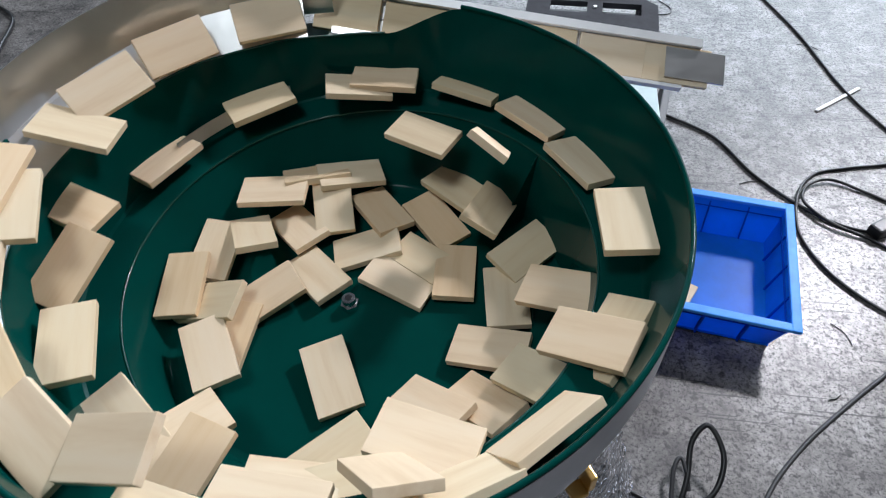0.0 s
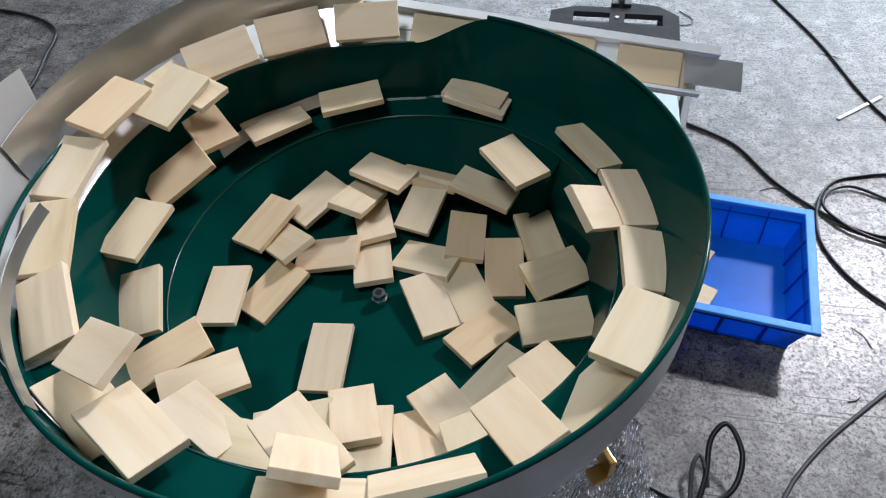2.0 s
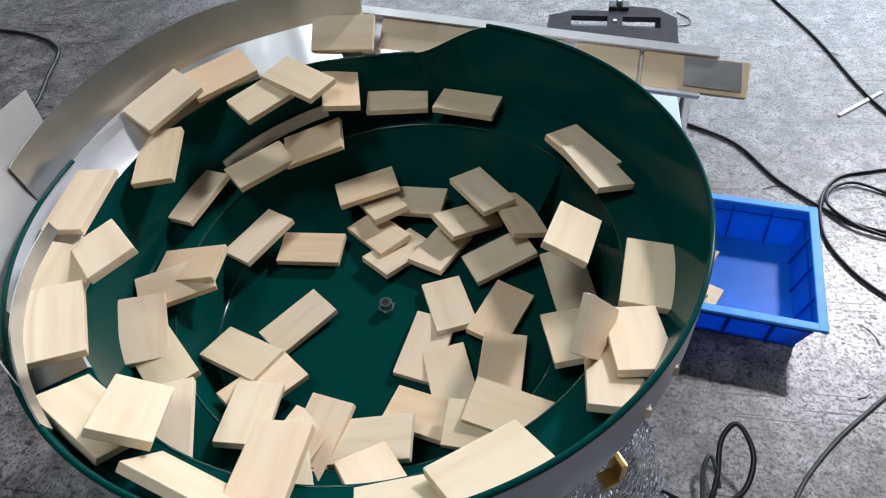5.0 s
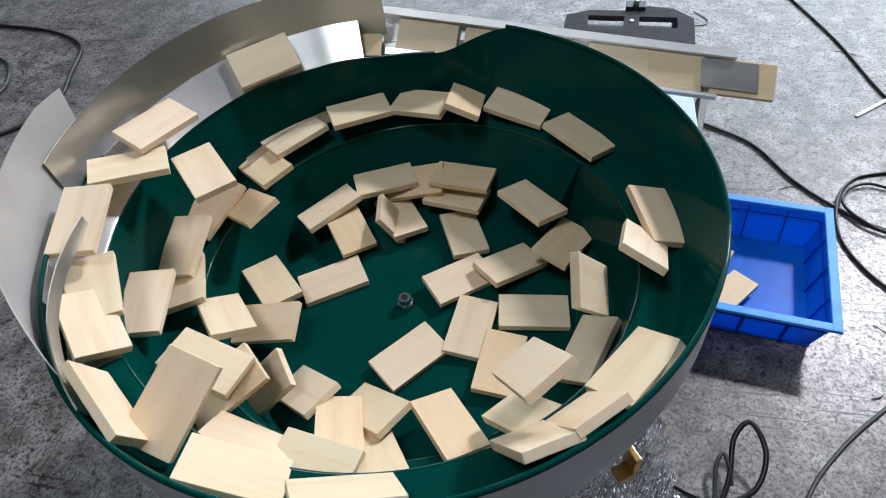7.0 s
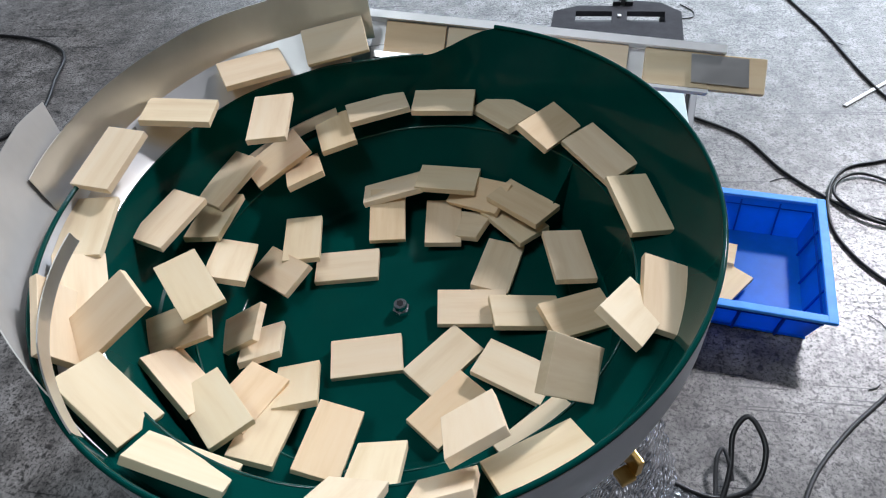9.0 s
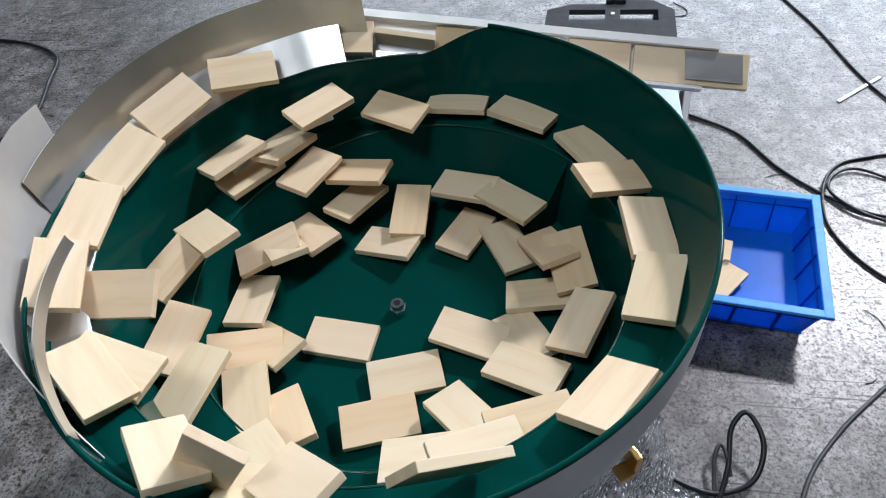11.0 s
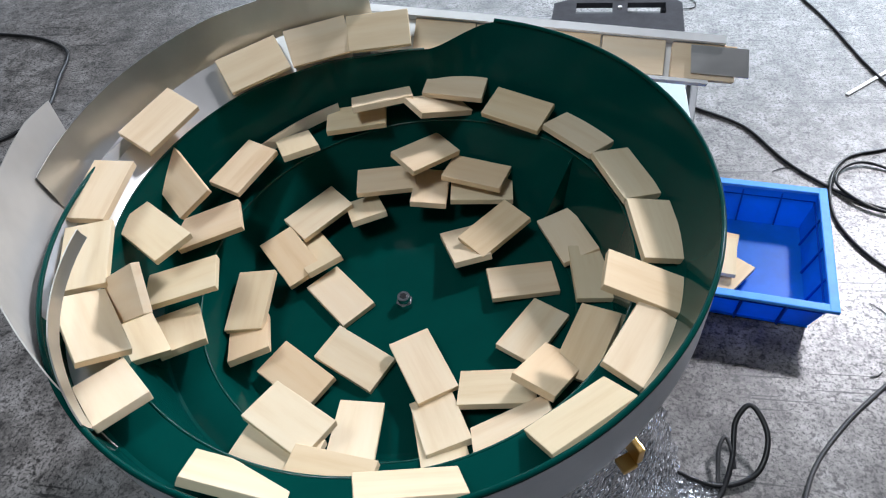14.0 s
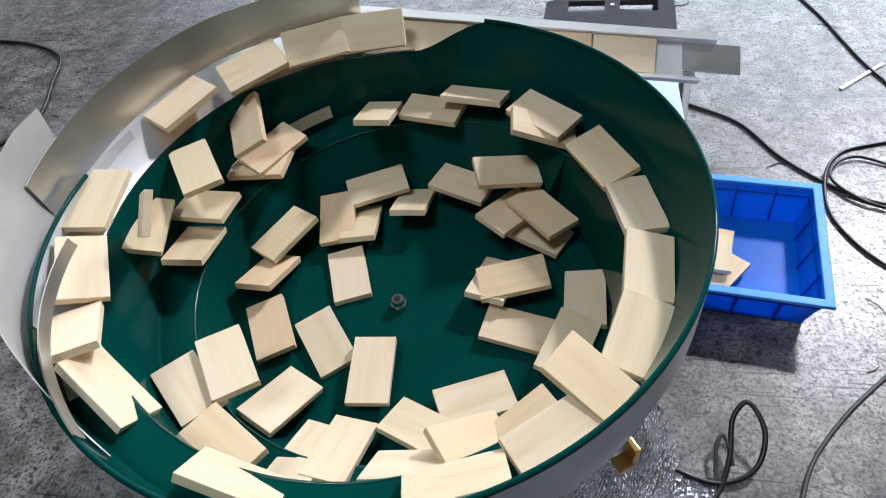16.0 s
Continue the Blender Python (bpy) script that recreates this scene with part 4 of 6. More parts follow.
    walk(wood_block(), [(0, pose(0.156, -0.347, 0.643, -30, -46, -43)), (1, pose(0.101, -0.375, 0.646, -30, -46, -52)), (2, pose(0.049, -0.379, 0.649, -30, -46, -60)), (3, pose(-0.015, -0.375, 0.653, -30, -46, -69)), (4, pose(-0.079, -0.356, 0.657, -30, -46, -80)), (5.25, pose(-0.200, -0.330, 0.649, -33, -21, -60)), (6.5, pose(-0.311, -0.263, 0.641, -27, 4, -42)), (7.2, pose(-0.327, -0.242, 0.642, -27, 4, -46)), (8, pose(-0.341, -0.223, 0.643, -27, 4, -49)), (8.8, pose(-0.366, -0.178, 0.645, -27, 4, -57)), (9.5, pose(-0.387, -0.127, 0.646, -27, 4, -64)), (10.75, pose(-0.410, -0.056, 0.660, -23, 5, -81)), (12, pose(-0.420, 0.019, 0.674, -19, 7, -97)), (13, pose(-0.414, 0.080, 0.676, -19, 7, -105)), (14, pose(-0.397, 0.146, 0.678, -19, 7, -115)), (15, pose(-0.352, 0.237, 0.672, -19, 7, -129)), (16, pose(-0.278, 0.317, 0.675, -19, 7, -143))])
    walk(wood_block(), [(0, pose(0.044, -0.255, 0.443, 10, 4, -136)), (1, pose(-0.009, -0.263, 0.442, 10, 4, -149)), (2, pose(-0.057, -0.252, 0.442, 10, 4, -161)), (3, pose(-0.109, -0.224, 0.441, 10, 4, -175)), (4, pose(-0.154, -0.183, 0.440, 10, 4, 170)), (5.25, pose(-0.199, -0.121, 0.452, 6, 5, 156)), (6.5, pose(-0.227, -0.037, 0.445, 3, 4, 142)), (7.2, pose(-0.230, 0.008, 0.443, 3, 4, 131)), (8, pose(-0.223, 0.058, 0.445, 3, 4, 119)), (8.8, pose(-0.206, 0.107, 0.444, 3, 4, 107)), (9.5, pose(-0.184, 0.145, 0.444, 3, 4, 97)), (10.75, pose(-0.126, 0.199, 0.459, -1, 5, 69)), (12, pose(-0.055, 0.254, 0.453, -4, 4, 42)), (13, pose(0.018, 0.261, 0.453, -4, 4, 26)), (14, pose(0.109, 0.231, 0.454, -4, 4, 6)), (15, pose(0.179, 0.182, 0.455, -4, 4, -12)), (16, pose(0.223, 0.151, 0.432, -4, 4, -27))])
    walk(wood_block(), [(0, pose(-0.171, -0.129, 0.443, 2, 3, -57)), (1, pose(-0.205, -0.105, 0.443, 2, 3, -67)), (2, pose(-0.244, -0.048, 0.443, 2, 3, -83)), (3, pose(-0.256, 0.001, 0.461, 2, 3, -97)), (4, pose(-0.260, 0.056, 0.465, 2, 3, -109)), (5.25, pose(-0.239, 0.105, 0.459, 8, 5, -118)), (6.5, pose(-0.208, 0.147, 0.452, 13, 9, -127)), (7.2, pose(-0.168, 0.189, 0.449, 13, 9, -139)), (8, pose(-0.119, 0.223, 0.444, 13, 9, -152)), (8.8, pose(-0.070, 0.246, 0.450, 13, 9, -163)), (9.5, pose(-0.028, 0.256, 0.451, 13, 9, -173)), (10.75, pose(0.069, 0.246, 0.466, 2, 8, 166)), (12, pose(0.159, 0.227, 0.457, -8, 3, 146)), (13, pose(0.224, 0.175, 0.458, -8, 3, 130)), (14, pose(0.266, 0.141, 0.435, -8, 3, 116)), (15, pose(0.294, 0.073, 0.435, -8, 3, 102)), (16, pose(0.305, 0.007, 0.435, -8, 3, 89))])
    walk(wood_block(), [(0, pose(-0.163, -0.082, 0.420, -3, 7, -92)), (1, pose(-0.175, -0.045, 0.420, -3, 7, -104)), (2, pose(-0.180, -0.011, 0.420, -3, 7, -115)), (3, pose(-0.180, 0.037, 0.420, -3, 7, -130)), (4, pose(-0.166, 0.091, 0.420, -3, 7, -147)), (5.25, pose(-0.160, 0.109, 0.428, -4, -3, 173)), (6.5, pose(-0.151, 0.127, 0.437, 3, -12, 133)), (7.2, pose(-0.130, 0.150, 0.437, 3, -12, 124)), (8, pose(-0.103, 0.172, 0.437, 3, -12, 113)), (8.8, pose(-0.069, 0.190, 0.437, 3, -12, 102)), (9.5, pose(-0.038, 0.200, 0.437, 3, -12, 93)), (10.75, pose(-0.011, 0.199, 0.444, 2, -9, 91)), (12, pose(0.014, 0.194, 0.451, 1, -6, 89)), (13, pose(0.078, 0.179, 0.451, 1, -6, 70)), (14, pose(0.141, 0.137, 0.451, 1, -6, 48)), (15, pose(0.175, 0.080, 0.451, 1, -6, 28)), (16, pose(0.190, 0.032, 0.451, 1, -6, 13))])
    walk(wood_block(), [(0, pose(0.007, -0.134, 0.421, 3, 6, -61)), (1, pose(-0.022, -0.137, 0.421, 3, 6, -73)), (2, pose(-0.051, -0.127, 0.421, 3, 6, -86)), (3, pose(-0.088, -0.109, 0.421, 3, 6, -103)), (4, pose(-0.116, -0.086, 0.421, 3, 6, -117)), (5.25, pose(-0.139, -0.036, 0.418, 0, 4, -130)), (6.5, pose(-0.142, 0.021, 0.412, -2, 1, -142)), (7.2, pose(-0.138, 0.041, 0.412, -2, 1, -150)), (8, pose(-0.135, 0.062, 0.412, -2, 1, -158)), (8.8, pose(-0.120, 0.082, 0.412, -2, 1, -168)), (9.5, pose(-0.102, 0.098, 0.412, -2, 1, -177)), (10.75, pose(-0.053, 0.132, 0.421, 1, 9, 166)), (12, pose(0.006, 0.142, 0.429, 2, 18, 149)), (13, pose(0.044, 0.136, 0.429, 2, 18, 133)), (14, pose(0.090, 0.116, 0.429, 2, 18, 114)), (15, pose(0.135, 0.083, 0.429, 2, 18, 94)), (16, pose(0.158, 0.044, 0.429, 2, 18, 77))])
    walk(wood_block(), [(0, pose(-0.256, -0.019, 0.449, 3, 8, -81)), (1, pose(-0.251, 0.051, 0.447, 3, 8, -96)), (2, pose(-0.231, 0.114, 0.448, 3, 8, -111)), (3, pose(-0.190, 0.174, 0.451, 3, 8, -126)), (4, pose(-0.148, 0.209, 0.445, 3, 8, -138)), (5.25, pose(-0.063, 0.244, 0.464, 2, 4, -160)), (6.5, pose(0.027, 0.264, 0.467, 3, 1, 178)), (7.2, pose(0.073, 0.257, 0.470, 3, 1, 169)), (8, pose(0.125, 0.240, 0.470, 3, 1, 158)), (8.8, pose(0.177, 0.210, 0.471, 3, 1, 146)), (9.5, pose(0.215, 0.179, 0.471, 3, 1, 136)), (10.75, pose(0.270, 0.095, 0.467, -9, -5, 110)), (12, pose(0.293, -0.005, 0.462, -16, -15, 84)), (13, pose(0.300, -0.057, 0.466, -16, -15, 74)), (14, pose(0.298, -0.098, 0.468, -16, -15, 67)), (15, pose(0.272, -0.171, 0.474, -16, -15, 53)), (16, pose(0.220, -0.239, 0.480, -16, -15, 38))])
    walk(wood_block(), [(0, pose(-0.237, 0.063, 0.439, -7, 7, -89)), (1, pose(-0.211, 0.129, 0.441, -7, 7, -105)), (2, pose(-0.162, 0.188, 0.443, -7, 7, -122)), (3, pose(-0.099, 0.232, 0.446, -7, 7, -139)), (4, pose(-0.033, 0.255, 0.446, -7, 7, -153)), (5.25, pose(0.012, 0.222, 0.431, -3, 3, 165)), (6.5, pose(0.044, 0.183, 0.416, 3, 2, 124)), (7.2, pose(0.085, 0.161, 0.416, 3, 2, 110)), (8, pose(0.119, 0.138, 0.416, 3, 2, 97)), (8.8, pose(0.147, 0.108, 0.416, 3, 2, 84)), (9.5, pose(0.167, 0.076, 0.416, 3, 2, 72)), (10.75, pose(0.212, -0.024, 0.426, -3, 11, 108)), (12, pose(0.194, -0.147, 0.436, -2, 22, 145)), (13, pose(0.150, -0.188, 0.436, -2, 22, 131)), (14, pose(0.097, -0.226, 0.440, -2, 22, 116)), (15, pose(0.016, -0.272, 0.448, -2, 22, 95)), (16, pose(-0.069, -0.289, 0.457, -2, 22, 77))])
    walk(wood_block(), [(0, pose(-0.206, -0.040, 0.440, 8, -21, -6)), (1, pose(-0.205, 0.010, 0.440, 8, -21, -19)), (2, pose(-0.184, 0.079, 0.440, 8, -21, -40)), (3, pose(-0.145, 0.144, 0.440, 8, -21, -61)), (4, pose(-0.095, 0.190, 0.440, 8, -21, -80)), (5.25, pose(-0.044, 0.221, 0.441, 0, -13, -42)), (6.5, pose(0.017, 0.238, 0.442, -1, -3, -7)), (7.2, pose(0.063, 0.235, 0.442, -1, -3, -17)), (8, pose(0.109, 0.222, 0.442, -1, -3, -29)), (8.8, pose(0.162, 0.195, 0.442, -1, -3, -42)), (9.5, pose(0.199, 0.163, 0.443, -1, -3, -53)), (10.75, pose(0.235, 0.054, 0.433, -7, -6, -9)), (12, pose(0.219, -0.052, 0.423, -13, -5, 35)), (13, pose(0.204, -0.113, 0.430, -13, -5, 20)), (14, pose(0.172, -0.164, 0.436, -13, -5, 4)), (15, pose(0.130, -0.207, 0.440, -13, -5, -11)), (16, pose(0.080, -0.234, 0.440, -13, -5, -25))])
    walk(wood_block(), [(0, pose(-0.130, -0.007, 0.425, -5, 12, -140)), (1, pose(-0.127, 0.027, 0.426, -5, 12, -155)), (2, pose(-0.109, 0.072, 0.426, -5, 12, -176)), (3, pose(-0.077, 0.109, 0.426, -5, 12, 163)), (4, pose(-0.037, 0.134, 0.426, -5, 12, 144)), (5.25, pose(-0.053, 0.161, 0.426, -1, 7, 138)), (6.5, pose(-0.073, 0.188, 0.423, 4, 2, 131)), (7.2, pose(-0.038, 0.196, 0.423, 4, 2, 121)), (8, pose(-0.001, 0.197, 0.423, 4, 2, 110)), (8.8, pose(0.034, 0.195, 0.423, 4, 2, 100)), (9.5, pose(0.067, 0.187, 0.423, 4, 2, 90)), (10.75, pose(0.092, 0.175, 0.419, 2, 4, 72)), (12, pose(0.116, 0.159, 0.415, -0, 4, 54)), (13, pose(0.159, 0.118, 0.415, -0, 4, 36)), (14, pose(0.194, 0.052, 0.416, -0, 4, 15)), (15, pose(0.204, -0.004, 0.416, -0, 4, -1)), (16, pose(0.202, -0.044, 0.416, -0, 4, -12))])
    walk(wood_block(), [(0, pose(-0.169, 0.179, 0.469, 2, 1, -172)), (1, pose(-0.113, 0.217, 0.469, 2, 1, 173)), (2, pose(-0.044, 0.244, 0.469, 2, 1, 156)), (3, pose(0.039, 0.251, 0.469, 2, 1, 139)), (4, pose(0.107, 0.233, 0.470, 2, 1, 124)), (5.25, pose(0.137, 0.220, 0.481, 5, 3, 133)), (6.5, pose(0.165, 0.217, 0.479, 8, 4, 142)), (7.2, pose(0.206, 0.179, 0.479, 8, 4, 130)), (8, pose(0.244, 0.139, 0.473, 8, 4, 117)), (8.8, pose(0.266, 0.091, 0.474, 8, 4, 106)), (9.5, pose(0.277, 0.048, 0.478, 8, 4, 97)), (10.75, pose(0.294, -0.034, 0.476, -15, -2, 72)), (12, pose(0.287, -0.121, 0.473, -34, -15, 51)), (13, pose(0.252, -0.188, 0.478, -34, -15, 37)), (14, pose(0.201, -0.244, 0.483, -34, -15, 24)), (15, pose(0.147, -0.283, 0.488, -34, -15, 11)), (16, pose(0.081, -0.310, 0.493, -34, -15, -1))])
    walk(wood_block(), [(0, pose(-0.178, 0.090, 0.457, -9, -20, -59)), (1, pose(-0.144, 0.136, 0.457, -9, -20, -75)), (2, pose(-0.079, 0.184, 0.457, -9, -20, -99)), (3, pose(-0.005, 0.213, 0.457, -9, -20, -121)), (4, pose(0.071, 0.212, 0.457, -9, -20, -140)), (5.25, pose(0.119, 0.167, 0.441, -2, -16, -134)), (6.5, pose(0.147, 0.113, 0.425, 4, -13, -128)), (7.2, pose(0.174, 0.083, 0.425, 4, -13, -140)), (8, pose(0.196, 0.042, 0.426, 4, -13, -153)), (8.8, pose(0.205, 0.007, 0.426, 4, -13, -164)), (9.5, pose(0.209, -0.027, 0.426, 4, -13, -173)), (10.75, pose(0.218, -0.111, 0.454, 6, 4, 162)), (12, pose(0.199, -0.175, 0.438, -1, 20, 137)), (13, pose(0.158, -0.217, 0.438, -1, 20, 124)), (14, pose(0.102, -0.251, 0.443, -1, 20, 110)), (15, pose(0.038, -0.273, 0.449, -1, 20, 95)), (16, pose(-0.026, -0.278, 0.454, -1, 20, 81))])
    walk(wood_block(), [(0, pose(-0.124, 0.141, 0.423, 4, -10, -44)), (1, pose(-0.089, 0.145, 0.423, 4, -10, -53)), (2, pose(-0.049, 0.163, 0.423, 4, -10, -68)), (3, pose(-0.004, 0.173, 0.423, 4, -10, -83)), (4, pose(0.044, 0.171, 0.423, 4, -10, -98)), (5.25, pose(0.072, 0.115, 0.422, -1, -7, -115)), (6.5, pose(0.073, 0.065, 0.418, -6, -5, -133)), (7.2, pose(0.090, 0.052, 0.419, -6, -5, -143)), (8, pose(0.104, 0.032, 0.419, -6, -5, -157)), (8.8, pose(0.116, 0.011, 0.419, -6, -5, -169)), (9.5, pose(0.123, -0.007, 0.418, -6, -5, -179)), (10.75, pose(0.127, -0.046, 0.426, -2, -4, 167)), (12, pose(0.118, -0.087, 0.434, 1, -2, 154)), (13, pose(0.092, -0.115, 0.434, 1, -2, 138)), (14, pose(0.057, -0.134, 0.434, 1, -2, 123)), (15, pose(0.025, -0.143, 0.434, 1, -2, 110)), (16, pose(-0.014, -0.141, 0.434, 1, -2, 94))])
    walk(wood_block(), [(0, pose(-0.065, 0.047, 0.419, 2, -7, -42)), (1, pose(-0.049, 0.063, 0.419, 2, -7, -58)), (2, pose(-0.030, 0.074, 0.419, 2, -7, -73)), (3, pose(-0.008, 0.080, 0.419, 2, -7, -88)), (4, pose(0.014, 0.079, 0.419, 2, -7, -103)), (5.25, pose(-0.015, 0.131, 0.420, 1, -8, -132)), (6.5, pose(-0.072, 0.168, 0.420, 0, -10, -160)), (7.2, pose(-0.039, 0.176, 0.420, 180, 10, 10)), (8, pose(0.014, 0.196, 0.420, 0, -10, 173)), (8.8, pose(0.061, 0.194, 0.420, 180, 10, -20)), (9.5, pose(0.100, 0.181, 0.420, 0, -10, 148)), (10.75, pose(0.162, 0.148, 0.422, 1, -3, 123)), (12, pose(0.212, 0.094, 0.423, -1, 4, 98)), (13, pose(0.226, 0.021, 0.425, -1, 4, 80)), (14, pose(0.217, -0.048, 0.417, -1, 4, 61)), (15, pose(0.189, -0.121, 0.417, -1, 4, 41)), (16, pose(0.146, -0.171, 0.417, -1, 4, 24))])
    walk(wood_block(), [(0, pose(-0.069, 0.182, 0.445, 0, 16, -73)), (1, pose(-0.022, 0.192, 0.445, 0, 16, -87)), (2, pose(0.037, 0.194, 0.445, 0, 16, -104)), (3, pose(0.096, 0.180, 0.445, 0, 16, -121)), (4, pose(0.139, 0.149, 0.445, 0, 16, -137)), (5.25, pose(0.183, 0.098, 0.429, -0, 7, -151)), (6.5, pose(0.208, 0.035, 0.414, 1, -2, -165)), (7.2, pose(0.214, -0.012, 0.417, 1, -2, -177)), (8, pose(0.211, -0.067, 0.432, 1, -2, 171)), (8.8, pose(0.201, -0.110, 0.438, 1, -2, 160)), (9.5, pose(0.185, -0.144, 0.438, 1, -2, 150)), (10.75, pose(0.148, -0.199, 0.456, 6, 9, 138)), (12, pose(0.095, -0.225, 0.438, 9, 21, 126)), (13, pose(0.041, -0.248, 0.445, 9, 21, 112)), (14, pose(-0.016, -0.254, 0.450, 9, 21, 98)), (15, pose(-0.078, -0.241, 0.454, 9, 21, 82)), (16, pose(-0.136, -0.206, 0.447, 9, 21, 67))])
    walk(wood_block(), [(0, pose(-0.112, 0.238, 0.459, -21, 5, 25)), (1, pose(-0.033, 0.256, 0.450, -21, 5, 7)), (2, pose(0.038, 0.256, 0.452, -21, 5, -8)), (3, pose(0.111, 0.237, 0.456, -21, 5, -24)), (4, pose(0.174, 0.204, 0.462, -21, 5, -38)), (5.25, pose(0.205, 0.180, 0.462, -17, -5, -72)), (6.5, pose(0.232, 0.151, 0.463, -8, -12, -106)), (7.2, pose(0.262, 0.117, 0.445, -8, -12, -119)), (8, pose(0.281, 0.055, 0.450, -8, -12, -132)), (8.8, pose(0.288, -0.008, 0.455, -8, -12, -145)), (9.5, pose(0.282, -0.058, 0.459, -8, -12, -155)), (10.75, pose(0.250, -0.216, 0.520, -2, -4, -158)), (12, pose(0.145, -0.323, 0.525, 3, 4, -160)), (13, pose(0.070, -0.348, 0.531, 3, 4, -174)), (14, pose(-0.010, -0.355, 0.535, 3, 4, 172)), (15, pose(-0.081, -0.348, 0.539, 3, 4, 160)), (16, pose(-0.150, -0.320, 0.542, 3, 4, 147))])
    walk(wood_block(), [(0, pose(-0.052, 0.246, 0.457, 4, -9, -156)), (1, pose(0.044, 0.250, 0.462, 4, -9, -177)), (2, pose(0.145, 0.223, 0.466, 4, -9, 162)), (3, pose(0.218, 0.178, 0.456, 4, -9, 143)), (4, pose(0.261, 0.120, 0.444, 4, -9, 126)), (5.25, pose(0.295, 0.039, 0.452, -15, -5, 102)), (6.5, pose(0.303, -0.050, 0.459, -33, -9, 78)), (7.2, pose(0.293, -0.109, 0.465, -33, -9, 66)), (8, pose(0.275, -0.164, 0.470, -33, -9, 55)), (8.8, pose(0.244, -0.216, 0.475, -33, -9, 44)), (9.5, pose(0.212, -0.255, 0.479, -33, -9, 35)), (10.75, pose(0.122, -0.289, 0.496, -18, -8, 14)), (12, pose(0.030, -0.294, 0.512, -4, -2, -5)), (13, pose(-0.023, -0.294, 0.516, -4, -2, -15)), (14, pose(-0.086, -0.279, 0.521, -4, -2, -28)), (15, pose(-0.148, -0.244, 0.526, -4, -2, -42)), (16, pose(-0.192, -0.197, 0.531, -4, -2, -55))])
    walk(wood_block(), [(0, pose(0.013, 0.188, 0.431, -8, -3, -49)), (1, pose(0.072, 0.174, 0.431, -8, -3, -67)), (2, pose(0.123, 0.138, 0.431, -8, -3, -86)), (3, pose(0.156, 0.092, 0.431, -8, -3, -104)), (4, pose(0.178, 0.042, 0.431, -8, -3, -121)), (5.25, pose(0.188, -0.016, 0.423, -6, -2, -105)), (6.5, pose(0.180, -0.075, 0.415, -4, -2, -88)), (7.2, pose(0.166, -0.110, 0.415, -4, -2, -99)), (8, pose(0.145, -0.144, 0.416, -4, -2, -111)), (8.8, pose(0.115, -0.171, 0.416, -4, -2, -123)), (9.5, pose(0.084, -0.189, 0.416, -4, -2, -133)), (10.75, pose(0.024, -0.207, 0.419, -5, -2, -156)), (12, pose(-0.039, -0.206, 0.421, -5, -1, 180)), (13, pose(-0.101, -0.191, 0.421, -5, -1, 163)), (14, pose(-0.143, -0.158, 0.421, -5, -1, 149)), (15, pose(-0.176, -0.118, 0.421, -5, -1, 134)), (16, pose(-0.207, -0.063, 0.421, -5, -1, 118))])
    walk(wood_block(), [(0, pose(0.004, 0.110, 0.422, 0, -12, 18)), (1, pose(0.038, 0.101, 0.422, 0, -12, -1)), (2, pose(0.064, 0.084, 0.422, 0, -12, -18)), (3, pose(0.080, 0.062, 0.422, 0, -12, -32)), (4, pose(0.088, 0.032, 0.422, 0, -12, -50)), (5.25, pose(0.106, 0.002, 0.423, -1, -6, -71)), (6.5, pose(0.113, -0.027, 0.414, -4, -0, -92)), (7.2, pose(0.117, -0.043, 0.414, -4, -0, -98)), (8, pose(0.106, -0.067, 0.412, -4, -0, -111)), (8.8, pose(0.090, -0.088, 0.412, -4, -0, -124)), (9.5, pose(0.072, -0.105, 0.412, -4, -0, -135)), (10.75, pose(0.042, -0.124, 0.415, -4, -3, -156)), (12, pose(0.007, -0.136, 0.417, -4, -5, -177)), (13, pose(-0.026, -0.132, 0.417, -4, -5, 169)), (14, pose(-0.058, -0.119, 0.417, -4, -5, 154)), (15, pose(-0.084, -0.106, 0.417, -4, -5, 141)), (16, pose(-0.106, -0.083, 0.417, -4, -5, 127))])
    walk(wood_block(), [(0, pose(0.069, 0.050, 0.418, -2, 7, -20)), (1, pose(0.080, 0.031, 0.418, -2, 7, -35)), (2, pose(0.085, -0.004, 0.418, -2, 7, -59)), (3, pose(0.092, -0.025, 0.418, -2, 7, -71)), (4, pose(0.091, -0.051, 0.418, -2, 7, -86)), (5.25, pose(0.074, -0.079, 0.418, -4, 4, -103)), (6.5, pose(0.049, -0.098, 0.415, -6, 0, -120)), (7.2, pose(0.022, -0.105, 0.415, -6, 0, -135)), (8, pose(-0.007, -0.105, 0.415, -6, 0, -151)), (8.8, pose(-0.031, -0.100, 0.415, -6, 0, -164)), (9.5, pose(-0.049, -0.093, 0.415, -6, 0, -175)), (10.75, pose(-0.077, -0.073, 0.414, -4, -1, 176)), (12, pose(-0.097, -0.044, 0.413, -2, -1, 165)), (13, pose(-0.108, -0.017, 0.413, -2, -1, 150)), (14, pose(-0.114, 0.004, 0.413, -2, -1, 139)), (15, pose(-0.113, 0.033, 0.413, -2, -1, 125)), (16, pose(-0.101, 0.060, 0.413, -2, -1, 110))])
